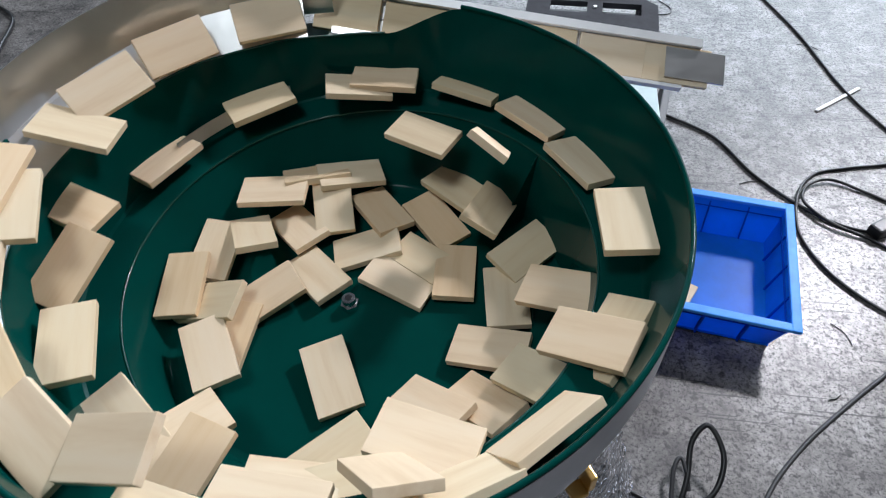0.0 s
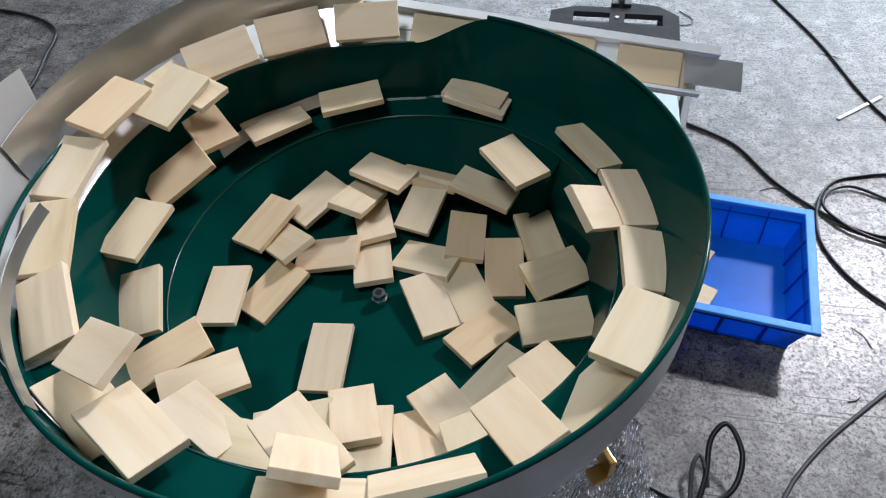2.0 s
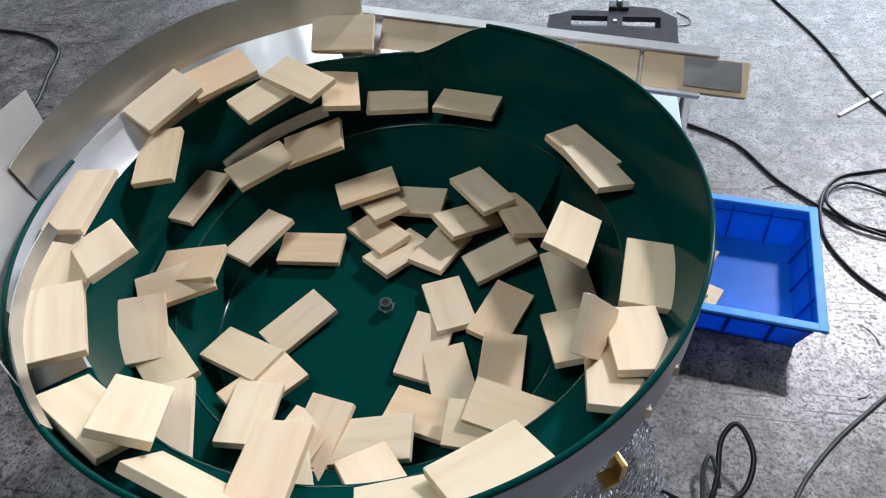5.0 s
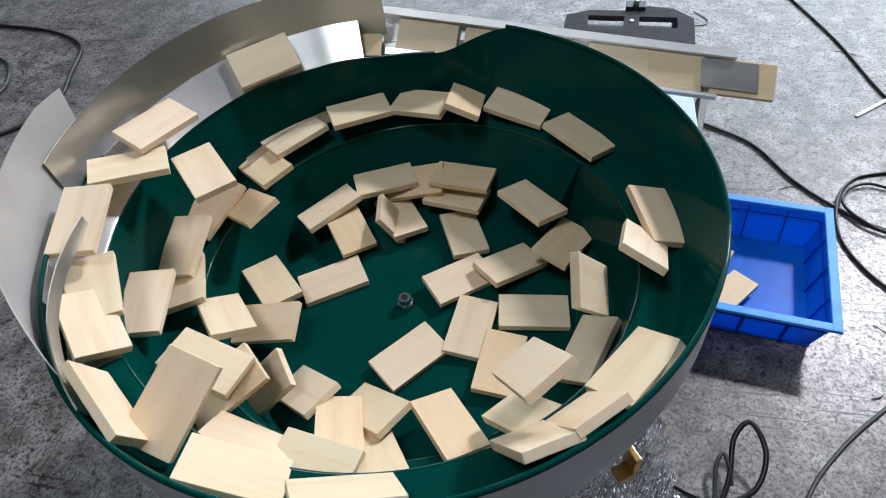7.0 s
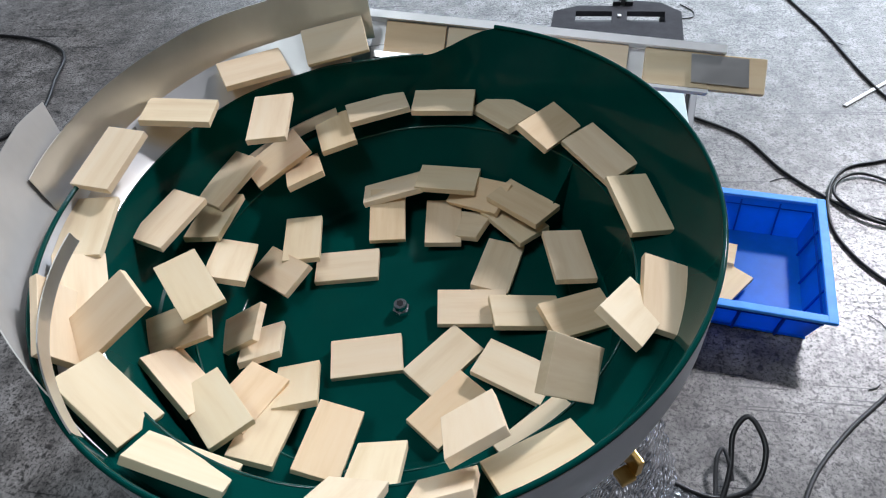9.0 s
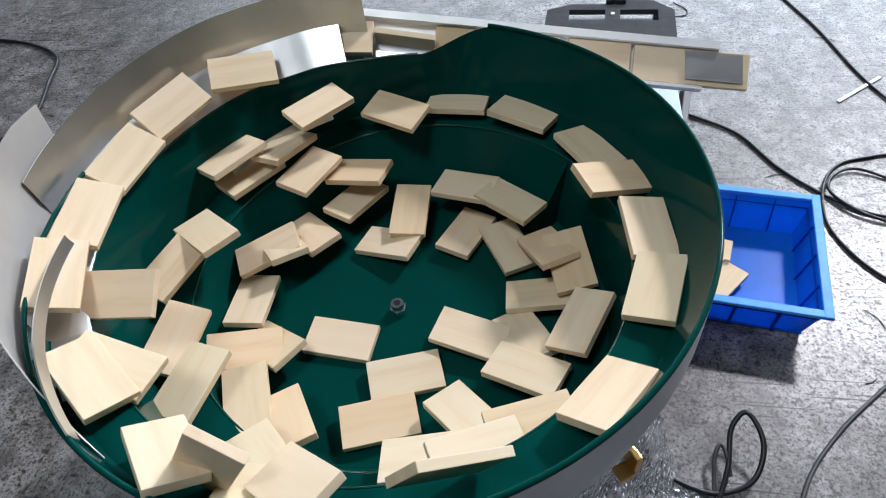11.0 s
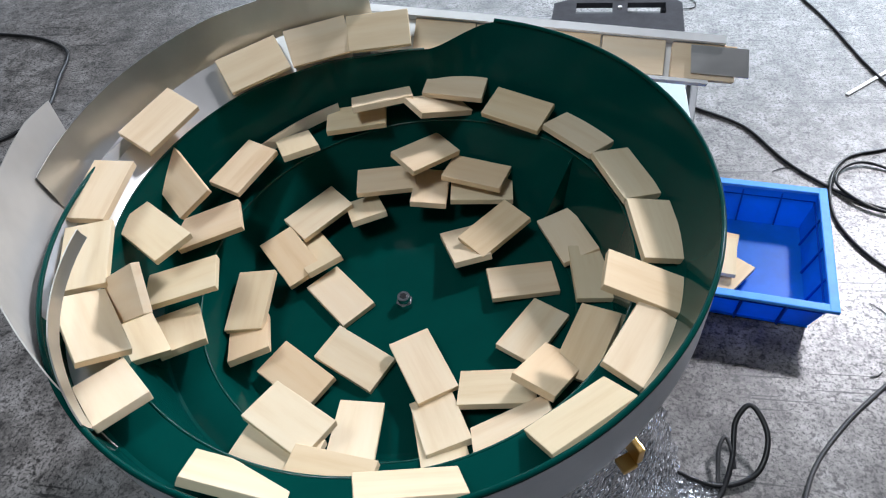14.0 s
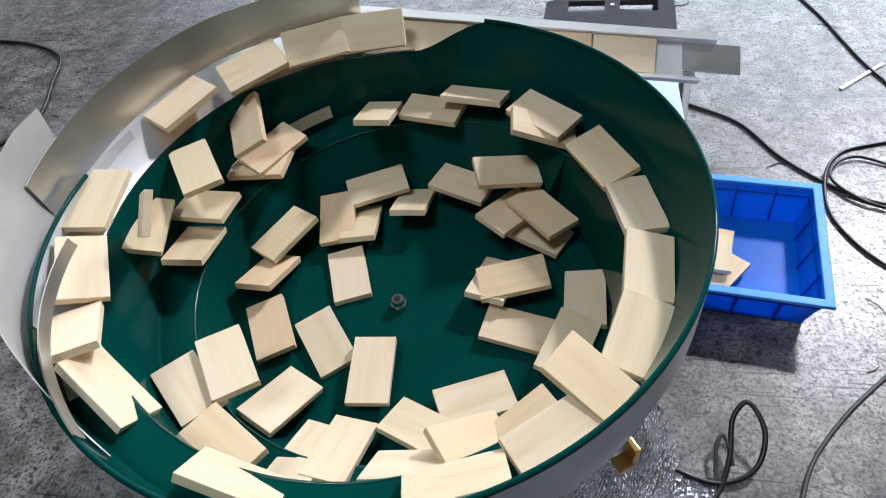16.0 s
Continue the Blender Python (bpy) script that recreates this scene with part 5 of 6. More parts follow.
    walk(wood_block(), [(0, pose(0.104, 0.095, 0.417, -1, 5, -28)), (1, pose(0.125, 0.065, 0.417, -1, 5, -43)), (2, pose(0.140, 0.029, 0.417, -1, 5, -59)), (3, pose(0.153, -0.013, 0.417, -1, 5, -76)), (4, pose(0.147, -0.061, 0.417, -1, 5, -93)), (5.25, pose(0.114, -0.147, 0.426, 3, -10, -59)), (6.5, pose(0.030, -0.211, 0.436, -3, -26, -23)), (7.2, pose(-0.012, -0.212, 0.436, -3, -26, -34)), (8, pose(-0.065, -0.200, 0.436, -3, -26, -49)), (8.8, pose(-0.114, -0.177, 0.435, -3, -26, -65)), (9.5, pose(-0.146, -0.150, 0.435, -3, -26, -76)), (10.75, pose(-0.178, -0.109, 0.436, -2, -20, -42)), (12, pose(-0.203, -0.055, 0.427, 2, -16, -9)), (13, pose(-0.205, 0.016, 0.427, 2, -16, -29)), (14, pose(-0.179, 0.086, 0.427, 2, -16, -50)), (15, pose(-0.141, 0.140, 0.427, 2, -16, -69)), (16, pose(-0.100, 0.172, 0.427, 2, -16, -84))])
    walk(wood_block(), [(0, pose(0.108, 0.185, 0.421, 0, 10, -46)), (1, pose(0.160, 0.140, 0.421, 0, 10, -64)), (2, pose(0.195, 0.083, 0.421, 0, 10, -82)), (3, pose(0.208, 0.018, 0.421, 0, 10, -100)), (4, pose(0.206, -0.039, 0.421, 0, 10, -116)), (5.25, pose(0.194, -0.124, 0.435, -4, -2, -80)), (6.5, pose(0.146, -0.204, 0.449, -14, -9, -43)), (7.2, pose(0.104, -0.239, 0.454, -14, -9, -56)), (8, pose(0.044, -0.263, 0.460, -14, -9, -71)), (8.8, pose(-0.026, -0.264, 0.461, -14, -9, -88)), (9.5, pose(-0.078, -0.253, 0.460, -14, -9, -100)), (10.75, pose(-0.103, -0.243, 0.471, -3, -14, -66)), (12, pose(-0.140, -0.214, 0.448, 3, -23, -32)), (13, pose(-0.191, -0.168, 0.447, 3, -23, -48)), (14, pose(-0.228, -0.112, 0.446, 3, -23, -63)), (15, pose(-0.242, -0.034, 0.442, 3, -23, -80)), (16, pose(-0.238, 0.042, 0.438, 3, -23, -97))])
    walk(wood_block(), [(0, pose(0.137, 0.238, 0.450, 0, -2, -39)), (1, pose(0.203, 0.189, 0.452, 180, 2, 124)), (2, pose(0.247, 0.149, 0.436, 180, 2, 109)), (3, pose(0.276, 0.083, 0.441, 0, -2, -85)), (4, pose(0.292, 0.008, 0.447, 180, 2, 80)), (5.25, pose(0.294, -0.097, 0.489, 174, 20, 111)), (6.5, pose(0.257, -0.203, 0.531, -180, 39, 146)), (7.2, pose(0.200, -0.247, 0.509, -180, 39, 131)), (8, pose(0.116, -0.293, 0.515, -180, 39, 113)), (8.8, pose(0.057, -0.312, 0.520, -180, 39, 102)), (9.5, pose(0.020, -0.321, 0.522, -180, 39, 95)), (10.75, pose(-0.072, -0.326, 0.545, -174, 29, 128)), (12, pose(-0.183, -0.276, 0.514, -174, 19, 156)), (13, pose(-0.245, -0.226, 0.519, -174, 19, 142)), (14, pose(-0.294, -0.155, 0.525, -174, 19, 127)), (15, pose(-0.320, -0.071, 0.531, -174, 19, 112)), (16, pose(-0.325, 0.015, 0.537, -174, 19, 97))])
    walk(wood_block(), [(0, pose(0.202, 0.171, 0.472, -19, -12, -106)), (1, pose(0.251, 0.131, 0.449, -19, -12, -122)), (2, pose(0.279, 0.055, 0.452, -19, -12, -138)), (3, pose(0.288, -0.014, 0.457, -19, -12, -152)), (4, pose(0.277, -0.095, 0.464, -19, -12, -167)), (5.25, pose(0.195, -0.225, 0.475, 1, -2, 161)), (6.5, pose(0.062, -0.278, 0.450, 12, 16, 133)), (7.2, pose(0.011, -0.283, 0.453, 12, 16, 122)), (8, pose(-0.043, -0.278, 0.458, 12, 16, 110)), (8.8, pose(-0.112, -0.265, 0.465, 12, 16, 95)), (9.5, pose(-0.171, -0.242, 0.469, 12, 16, 82)), (10.75, pose(-0.174, -0.218, 0.469, 6, 3, 106)), (12, pose(-0.181, -0.188, 0.457, -5, -6, 130)), (13, pose(-0.219, -0.129, 0.456, -5, -6, 115)), (14, pose(-0.248, -0.043, 0.452, -5, -6, 95)), (15, pose(-0.250, 0.035, 0.452, -5, -6, 77)), (16, pose(-0.227, 0.119, 0.453, -5, -6, 59))])
    walk(wood_block(), [(0, pose(0.200, 0.165, 0.611, 35, 36, 91)), (1, pose(0.272, 0.099, 0.619, 35, 36, 72)), (2, pose(0.322, 0.028, 0.625, 35, 36, 57)), (3, pose(0.349, -0.051, 0.630, 35, 36, 44)), (4, pose(0.351, -0.127, 0.634, 35, 36, 32)), (5.25, pose(0.299, -0.189, 0.644, 94, 58, 74)), (6.5, pose(0.238, -0.235, 0.654, 160, 42, 124)), (7.2, pose(0.227, -0.262, 0.656, 160, 42, 120)), (8, pose(0.207, -0.288, 0.658, 160, 42, 114)), (8.8, pose(0.179, -0.315, 0.660, 160, 42, 108)), (9.5, pose(0.155, -0.335, 0.662, 160, 42, 104)), (10.75, pose(0.033, -0.388, 0.650, 178, 34, 139)), (12, pose(-0.107, -0.396, 0.637, -173, 20, 168)), (13, pose(-0.183, -0.368, 0.641, -173, 20, 156)), (14, pose(-0.256, -0.321, 0.643, -173, 20, 144)), (15, pose(-0.299, -0.282, 0.647, -173, 20, 135)), (16, pose(-0.339, -0.234, 0.652, -173, 20, 126))])
    walk(wood_block(), [(0, pose(0.144, 0.373, 0.561, -13, 3, -19)), (1, pose(0.246, 0.307, 0.568, -13, 3, -36)), (2, pose(0.318, 0.223, 0.574, -13, 3, -53)), (3, pose(0.366, 0.125, 0.580, -13, 3, -69)), (4, pose(0.384, 0.034, 0.586, -13, 3, -83)), (5.25, pose(0.387, -0.069, 0.591, 4, -2, -101)), (6.5, pose(0.363, -0.171, 0.596, 22, -1, -119)), (7.2, pose(0.339, -0.214, 0.599, 22, -1, -126)), (8, pose(0.299, -0.270, 0.603, 22, -1, -136)), (8.8, pose(0.252, -0.318, 0.607, 22, -1, -145)), (9.5, pose(0.212, -0.351, 0.612, 27, -1, -153)), (10.75, pose(0.014, -0.398, 0.617, 24, -2, -175)), (12, pose(-0.184, -0.317, 0.566, 22, -3, 163)), (13, pose(-0.256, -0.278, 0.569, 22, -3, 151)), (14, pose(-0.328, -0.193, 0.574, 22, -3, 134)), (15, pose(-0.374, -0.096, 0.579, 22, -3, 118)), (16, pose(-0.390, 0.016, 0.583, 22, -3, 102))])
    walk(wood_block(), [(0, pose(0.259, 0.291, 0.569, -12, 4, -38)), (1, pose(0.333, 0.202, 0.575, -12, 4, -54)), (2, pose(0.376, 0.099, 0.582, -12, 4, -71)), (3, pose(0.392, -0.006, 0.589, -12, 4, -87)), (4, pose(0.384, -0.093, 0.593, -12, 4, -100)), (5.25, pose(0.358, -0.184, 0.617, 5, -25, -76)), (6.5, pose(0.312, -0.267, 0.641, 11, -57, -53)), (7.2, pose(0.276, -0.305, 0.644, 11, -57, -61)), (8, pose(0.223, -0.346, 0.648, 11, -57, -70)), (8.8, pose(0.166, -0.377, 0.651, 11, -57, -79)), (9.5, pose(0.113, -0.396, 0.654, 11, -57, -87)), (10.75, pose(-0.049, -0.393, 0.663, -78, -65, -17)), (12, pose(-0.192, -0.329, 0.672, -127, -36, 10)), (13, pose(-0.239, -0.268, 0.672, -127, -36, -1)), (14, pose(-0.298, -0.189, 0.655, -127, -36, -14)), (15, pose(-0.320, -0.133, 0.657, -127, -36, -24)), (16, pose(-0.329, -0.036, 0.661, -127, -36, -40))])
    walk(wood_block(), [(0, pose(0.337, 0.188, 0.570, -10, -2, -54)), (1, pose(0.379, 0.084, 0.576, -10, -2, -71)), (2, pose(0.392, -0.021, 0.583, -10, -2, -87)), (3, pose(0.381, -0.118, 0.587, -10, -2, -101)), (4, pose(0.368, -0.157, 0.590, -10, -2, -107)), (5.25, pose(0.330, -0.232, 0.614, -0, -27, -81)), (6.5, pose(0.276, -0.299, 0.638, -6, -54, -48)), (7.2, pose(0.222, -0.342, 0.642, -6, -54, -57)), (8, pose(0.152, -0.378, 0.646, -6, -54, -68)), (8.8, pose(0.077, -0.400, 0.650, -6, -54, -79)), (9.5, pose(0.009, -0.407, 0.654, -6, -54, -89)), (10.75, pose(-0.115, -0.388, 0.657, -27, -26, -52)), (12, pose(-0.236, -0.322, 0.641, -26, 6, -28)), (13, pose(-0.303, -0.262, 0.645, -26, 6, -41)), (14, pose(-0.330, -0.234, 0.646, -26, 6, -47)), (15, pose(-0.359, -0.187, 0.648, -26, 6, -55)), (16, pose(-0.386, -0.130, 0.650, -26, 6, -63))])
    walk(wood_block(), [(0, pose(0.385, 0.021, 0.621, 3, -2, -84)), (1, pose(0.386, -0.084, 0.627, 3, -2, -99)), (2, pose(0.368, -0.171, 0.632, 3, -2, -112)), (3, pose(0.328, -0.246, 0.636, 3, -2, -124)), (4, pose(0.277, -0.302, 0.640, 3, -2, -134)), (5.25, pose(0.196, -0.360, 0.636, 22, -13, -141)), (6.5, pose(0.103, -0.396, 0.632, 44, -20, -152)), (7.2, pose(0.037, -0.409, 0.636, 44, -20, -162)), (8, pose(-0.053, -0.398, 0.614, 44, -20, -174)), (8.8, pose(-0.124, -0.381, 0.618, 44, -20, 176)), (9.5, pose(-0.180, -0.358, 0.622, 44, -20, 167)), (10.75, pose(-0.268, -0.304, 0.638, 25, -10, 148)), (12, pose(-0.341, -0.228, 0.653, 3, -6, 127)), (13, pose(-0.368, -0.180, 0.655, 3, -6, 119)), (14, pose(-0.389, -0.129, 0.657, 3, -6, 111)), (15, pose(-0.414, -0.069, 0.659, 3, -6, 102)), (16, pose(-0.421, -0.006, 0.661, 3, -6, 94))])
    walk(wood_block(), [(0, pose(0.370, -0.133, 0.582, 31, 14, -117)), (1, pose(0.357, -0.180, 0.584, 31, 14, -124)), (2, pose(0.326, -0.235, 0.589, 31, 14, -134)), (3, pose(0.298, -0.273, 0.593, 31, 14, -141)), (4, pose(0.232, -0.335, 0.599, 31, 14, -155)), (5.25, pose(0.117, -0.399, 0.634, 26, -5, -163)), (6.5, pose(-0.020, -0.405, 0.625, 23, -24, -171)), (7.2, pose(-0.088, -0.396, 0.628, 23, -24, 179)), (8, pose(-0.166, -0.371, 0.627, 23, -24, 167)), (8.8, pose(-0.237, -0.330, 0.631, 23, -24, 155)), (9.5, pose(-0.290, -0.283, 0.635, 23, -24, 145)), (10.75, pose(-0.277, -0.267, 0.633, 9, -16, 165)), (12, pose(-0.291, -0.232, 0.596, -1, -4, -178)), (13, pose(-0.337, -0.142, 0.601, -1, -4, 166)), (14, pose(-0.360, -0.033, 0.605, -1, -4, 149)), (15, pose(-0.353, 0.059, 0.610, -1, -4, 134)), (16, pose(-0.333, 0.118, 0.614, -1, -4, 125))])
    walk(wood_block(), [(0, pose(0.345, -0.144, 0.592, -11, 25, 152)), (1, pose(0.293, -0.238, 0.599, -11, 25, 136)), (2, pose(0.248, -0.287, 0.603, -11, 25, 126)), (3, pose(0.169, -0.344, 0.608, -11, 25, 111)), (4, pose(0.066, -0.369, 0.615, -11, 25, 95)), (5.25, pose(-0.031, -0.376, 0.630, 1, 0, 89)), (6.5, pose(-0.127, -0.357, 0.644, 17, -22, 78)), (7.2, pose(-0.178, -0.332, 0.648, 17, -22, 69)), (8, pose(-0.243, -0.282, 0.653, 17, -22, 56)), (8.8, pose(-0.289, -0.237, 0.656, 17, -22, 46)), (9.5, pose(-0.322, -0.185, 0.658, 17, -22, 36)), (10.75, pose(-0.322, -0.164, 0.643, 26, -5, 11)), (12, pose(-0.357, -0.109, 0.587, 25, 14, -13)), (13, pose(-0.377, -0.013, 0.592, 25, 14, -27)), (14, pose(-0.372, 0.085, 0.597, 25, 14, -42)), (15, pose(-0.338, 0.173, 0.601, 25, 14, -56)), (16, pose(-0.288, 0.241, 0.606, 25, 14, -68))])
    walk(wood_block(), [(0, pose(0.224, -0.067, 0.430, 2, -12, -10)), (1, pose(0.198, -0.145, 0.438, 2, -12, -29)), (2, pose(0.148, -0.204, 0.446, 2, -12, -48)), (3, pose(0.082, -0.238, 0.446, 2, -12, -67)), (4, pose(0.027, -0.249, 0.446, 2, -12, -81)), (5.25, pose(-0.051, -0.260, 0.463, 3, 14, -108)), (6.5, pose(-0.139, -0.231, 0.452, -10, 36, -141)), (7.2, pose(-0.177, -0.198, 0.451, -10, 36, -152)), (8, pose(-0.211, -0.150, 0.451, -10, 36, -165)), (8.8, pose(-0.237, -0.102, 0.450, -10, 36, -177)), (9.5, pose(-0.251, -0.056, 0.449, -10, 36, 173)), (10.75, pose(-0.240, 0.043, 0.472, -1, 18, -159)), (12, pose(-0.202, 0.162, 0.460, -1, -1, -136)), (13, pose(-0.145, 0.215, 0.458, -1, -1, -152)), (14, pose(-0.074, 0.249, 0.458, -1, -1, -169)), (15, pose(0.010, 0.262, 0.458, -1, -1, 173)), (16, pose(0.085, 0.247, 0.457, -1, -1, 156))])
    walk(wood_block(), [(0, pose(0.241, 0.027, 0.431, 2, -1, -81)), (1, pose(0.240, -0.072, 0.441, 2, -1, -103)), (2, pose(0.213, -0.146, 0.444, 2, -1, -122)), (3, pose(0.167, -0.204, 0.445, 2, -1, -139)), (4, pose(0.115, -0.241, 0.445, 2, -1, -154)), (5.25, pose(0.021, -0.257, 0.467, 3, 14, -178)), (6.5, pose(-0.075, -0.211, 0.437, -2, 28, 157)), (7.2, pose(-0.119, -0.190, 0.437, -2, 28, 144)), (8, pose(-0.161, -0.157, 0.437, -2, 28, 131)), (8.8, pose(-0.195, -0.116, 0.437, -2, 28, 117)), (9.5, pose(-0.221, -0.065, 0.437, -2, 28, 103)), (10.75, pose(-0.239, -0.025, 0.441, 1, 12, 95)), (12, pose(-0.253, 0.027, 0.437, 6, -3, 87)), (13, pose(-0.233, 0.104, 0.439, 6, -3, 69)), (14, pose(-0.192, 0.171, 0.444, 6, -3, 51)), (15, pose(-0.139, 0.220, 0.448, 6, -3, 36)), (16, pose(-0.080, 0.249, 0.450, 6, -3, 22))])
    walk(wood_block(), [(0, pose(0.155, 0.079, 0.416, -2, -4, -86)), (1, pose(0.174, 0.008, 0.416, -2, -4, -110)), (2, pose(0.178, -0.049, 0.415, -2, -4, -129)), (3, pose(0.162, -0.099, 0.416, -2, -4, -146)), (4, pose(0.138, -0.145, 0.416, -2, -4, -162)), (5.25, pose(0.090, -0.211, 0.439, 9, 4, 158)), (6.5, pose(0.012, -0.258, 0.462, 14, 17, 120)), (7.2, pose(-0.050, -0.257, 0.462, 14, 17, 106)), (8, pose(-0.122, -0.247, 0.464, 14, 17, 91)), (8.8, pose(-0.166, -0.222, 0.468, 14, 17, 80)), (9.5, pose(-0.198, -0.192, 0.471, 14, 17, 70)), (10.75, pose(-0.210, -0.138, 0.464, 7, 14, 30)), (12, pose(-0.216, -0.077, 0.441, 4, 7, -9)), (13, pose(-0.225, -0.004, 0.439, 4, 7, -27)), (14, pose(-0.216, 0.066, 0.439, 4, 7, -45)), (15, pose(-0.191, 0.125, 0.439, 4, 7, -61)), (16, pose(-0.144, 0.174, 0.439, 4, 7, -78))])
    walk(wood_block(), [(0, pose(0.173, -0.196, 0.439, -4, -12, -47)), (1, pose(0.118, -0.239, 0.446, -4, -12, -62)), (2, pose(0.052, -0.264, 0.452, -4, -12, -78)), (3, pose(-0.008, -0.273, 0.457, -4, -12, -92)), (4, pose(-0.057, -0.271, 0.460, -4, -12, -103)), (5.25, pose(-0.147, -0.231, 0.483, -11, -16, -72)), (6.5, pose(-0.217, -0.163, 0.506, -20, -16, -39)), (7.2, pose(-0.246, -0.112, 0.511, -20, -16, -52)), (8, pose(-0.257, -0.064, 0.515, -20, -16, -62)), (8.8, pose(-0.264, -0.018, 0.519, -20, -16, -72)), (9.5, pose(-0.264, 0.027, 0.523, -20, -16, -82)), (10.75, pose(-0.226, 0.077, 0.480, -9, -18, -58)), (12, pose(-0.180, 0.112, 0.438, 1, -24, -34)), (13, pose(-0.148, 0.156, 0.438, 1, -24, -49)), (14, pose(-0.107, 0.190, 0.438, 1, -24, -63)), (15, pose(-0.061, 0.211, 0.438, 1, -24, -76)), (16, pose(-0.007, 0.219, 0.438, 1, -24, -90))])
    walk(wood_block(), [(0, pose(0.224, -0.161, 0.445, -1, -24, -39)), (1, pose(0.176, -0.211, 0.445, -1, -24, -54)), (2, pose(0.118, -0.248, 0.445, -1, -24, -68)), (3, pose(0.073, -0.270, 0.445, -1, -24, -78)), (4, pose(0.009, -0.283, 0.447, -1, -24, -92)), (5.25, pose(-0.074, -0.280, 0.478, -4, -2, -110)), (6.5, pose(-0.155, -0.253, 0.509, -14, 17, -130)), (7.2, pose(-0.203, -0.240, 0.512, -14, 17, -139)), (8, pose(-0.248, -0.208, 0.516, -14, 17, -148)), (8.8, pose(-0.288, -0.155, 0.521, -14, 17, -160)), (9.5, pose(-0.313, -0.103, 0.525, -14, 17, -170)), (10.75, pose(-0.338, -0.040, 0.533, -7, 12, -127)), (12, pose(-0.350, 0.029, 0.542, -5, 4, -85)), (13, pose(-0.335, 0.113, 0.547, -5, 4, -99)), (14, pose(-0.305, 0.176, 0.552, -5, 4, -111)), (15, pose(-0.302, 0.179, 0.552, -5, 4, -111)), (16, pose(-0.252, 0.233, 0.557, -5, 4, -123))])
    walk(wood_block(), [(0, pose(0.156, -0.177, 0.450, 5, 21, 149)), (1, pose(0.091, -0.215, 0.450, 5, 21, 130)), (2, pose(0.024, -0.229, 0.450, 5, 21, 113)), (3, pose(-0.040, -0.226, 0.450, 5, 21, 97)), (4, pose(-0.091, -0.214, 0.450, 5, 21, 84)), (5.25, pose(-0.150, -0.174, 0.450, 4, 3, 47)), (6.5, pose(-0.194, -0.118, 0.451, 14, -12, 9)), (7.2, pose(-0.212, -0.077, 0.444, 14, -12, -1)), (8, pose(-0.223, -0.024, 0.441, 14, -12, -14)), (8.8, pose(-0.222, 0.029, 0.442, 14, -12, -28)), (9.5, pose(-0.210, 0.080, 0.442, 14, -12, -41)), (10.75, pose(-0.188, 0.129, 0.442, 3, -11, -41)), (12, pose(-0.155, 0.172, 0.443, -7, -10, -42)), (13, pose(-0.078, 0.219, 0.448, -7, -10, -64)), (14, pose(0.013, 0.236, 0.453, -7, -10, -86)), (15, pose(0.106, 0.216, 0.459, -7, -10, -107)), (16, pose(0.178, 0.173, 0.461, -7, -10, -126))])
    walk(wood_block(), [(0, pose(0.298, -0.270, 0.613, -48, 2, 46)), (1, pose(0.238, -0.331, 0.618, -48, 2, 34)), (2, pose(0.165, -0.371, 0.622, -48, 2, 22)), (3, pose(0.076, -0.399, 0.626, -48, 2, 8)), (4, pose(-0.019, -0.408, 0.632, -48, 2, -6)), (5.25, pose(-0.096, -0.405, 0.646, -59, 7, -18)), (6.5, pose(-0.173, -0.386, 0.659, -71, 10, -30)), (7.2, pose(-0.242, -0.348, 0.663, -71, 10, -40)), (8, pose(-0.298, -0.301, 0.665, -71, 10, -50)), (8.8, pose(-0.340, -0.253, 0.667, -71, 10, -59)), (9.5, pose(-0.374, -0.197, 0.669, -71, 10, -68)), (10.75, pose(-0.389, -0.163, 0.669, -36, 7, -70)), (12, pose(-0.401, -0.128, 0.668, -2, 6, -73)), (13, pose(-0.416, -0.071, 0.669, -2, 6, -81)), (14, pose(-0.423, -0.013, 0.671, -2, 6, -89)), (15, pose(-0.412, 0.104, 0.675, -2, 6, -105)), (16, pose(-0.370, 0.211, 0.676, -2, 6, -121))])
    walk(wood_block(), [(0, pose(0.220, -0.345, 0.627, -43, 14, 37)), (1, pose(0.145, -0.388, 0.631, -43, 14, 25)), (2, pose(0.064, -0.409, 0.635, -43, 14, 13)), (3, pose(-0.032, -0.411, 0.640, -43, 14, 0)), (4, pose(-0.124, -0.395, 0.645, -43, 14, -13)), (5.25, pose(-0.245, -0.329, 0.640, -25, 6, -31)), (6.5, pose(-0.338, -0.227, 0.635, -6, 3, -50)), (7.2, pose(-0.367, -0.176, 0.640, -6, 3, -58)), (8, pose(-0.409, -0.120, 0.646, -6, 3, -68)), (8.8, pose(-0.417, -0.074, 0.649, -6, 3, -75)), (9.5, pose(-0.420, -0.032, 0.653, -6, 3, -81)), (10.75, pose(-0.414, 0.059, 0.664, -22, 6, -99)), (12, pose(-0.388, 0.145, 0.674, -38, 4, -117)), (13, pose(-0.356, 0.236, 0.671, -38, 4, -130)), (14, pose(-0.292, 0.310, 0.675, -38, 4, -143)), (15, pose(-0.237, 0.350, 0.677, -38, 4, -152)), (16, pose(-0.177, 0.380, 0.679, -38, 4, -162))])
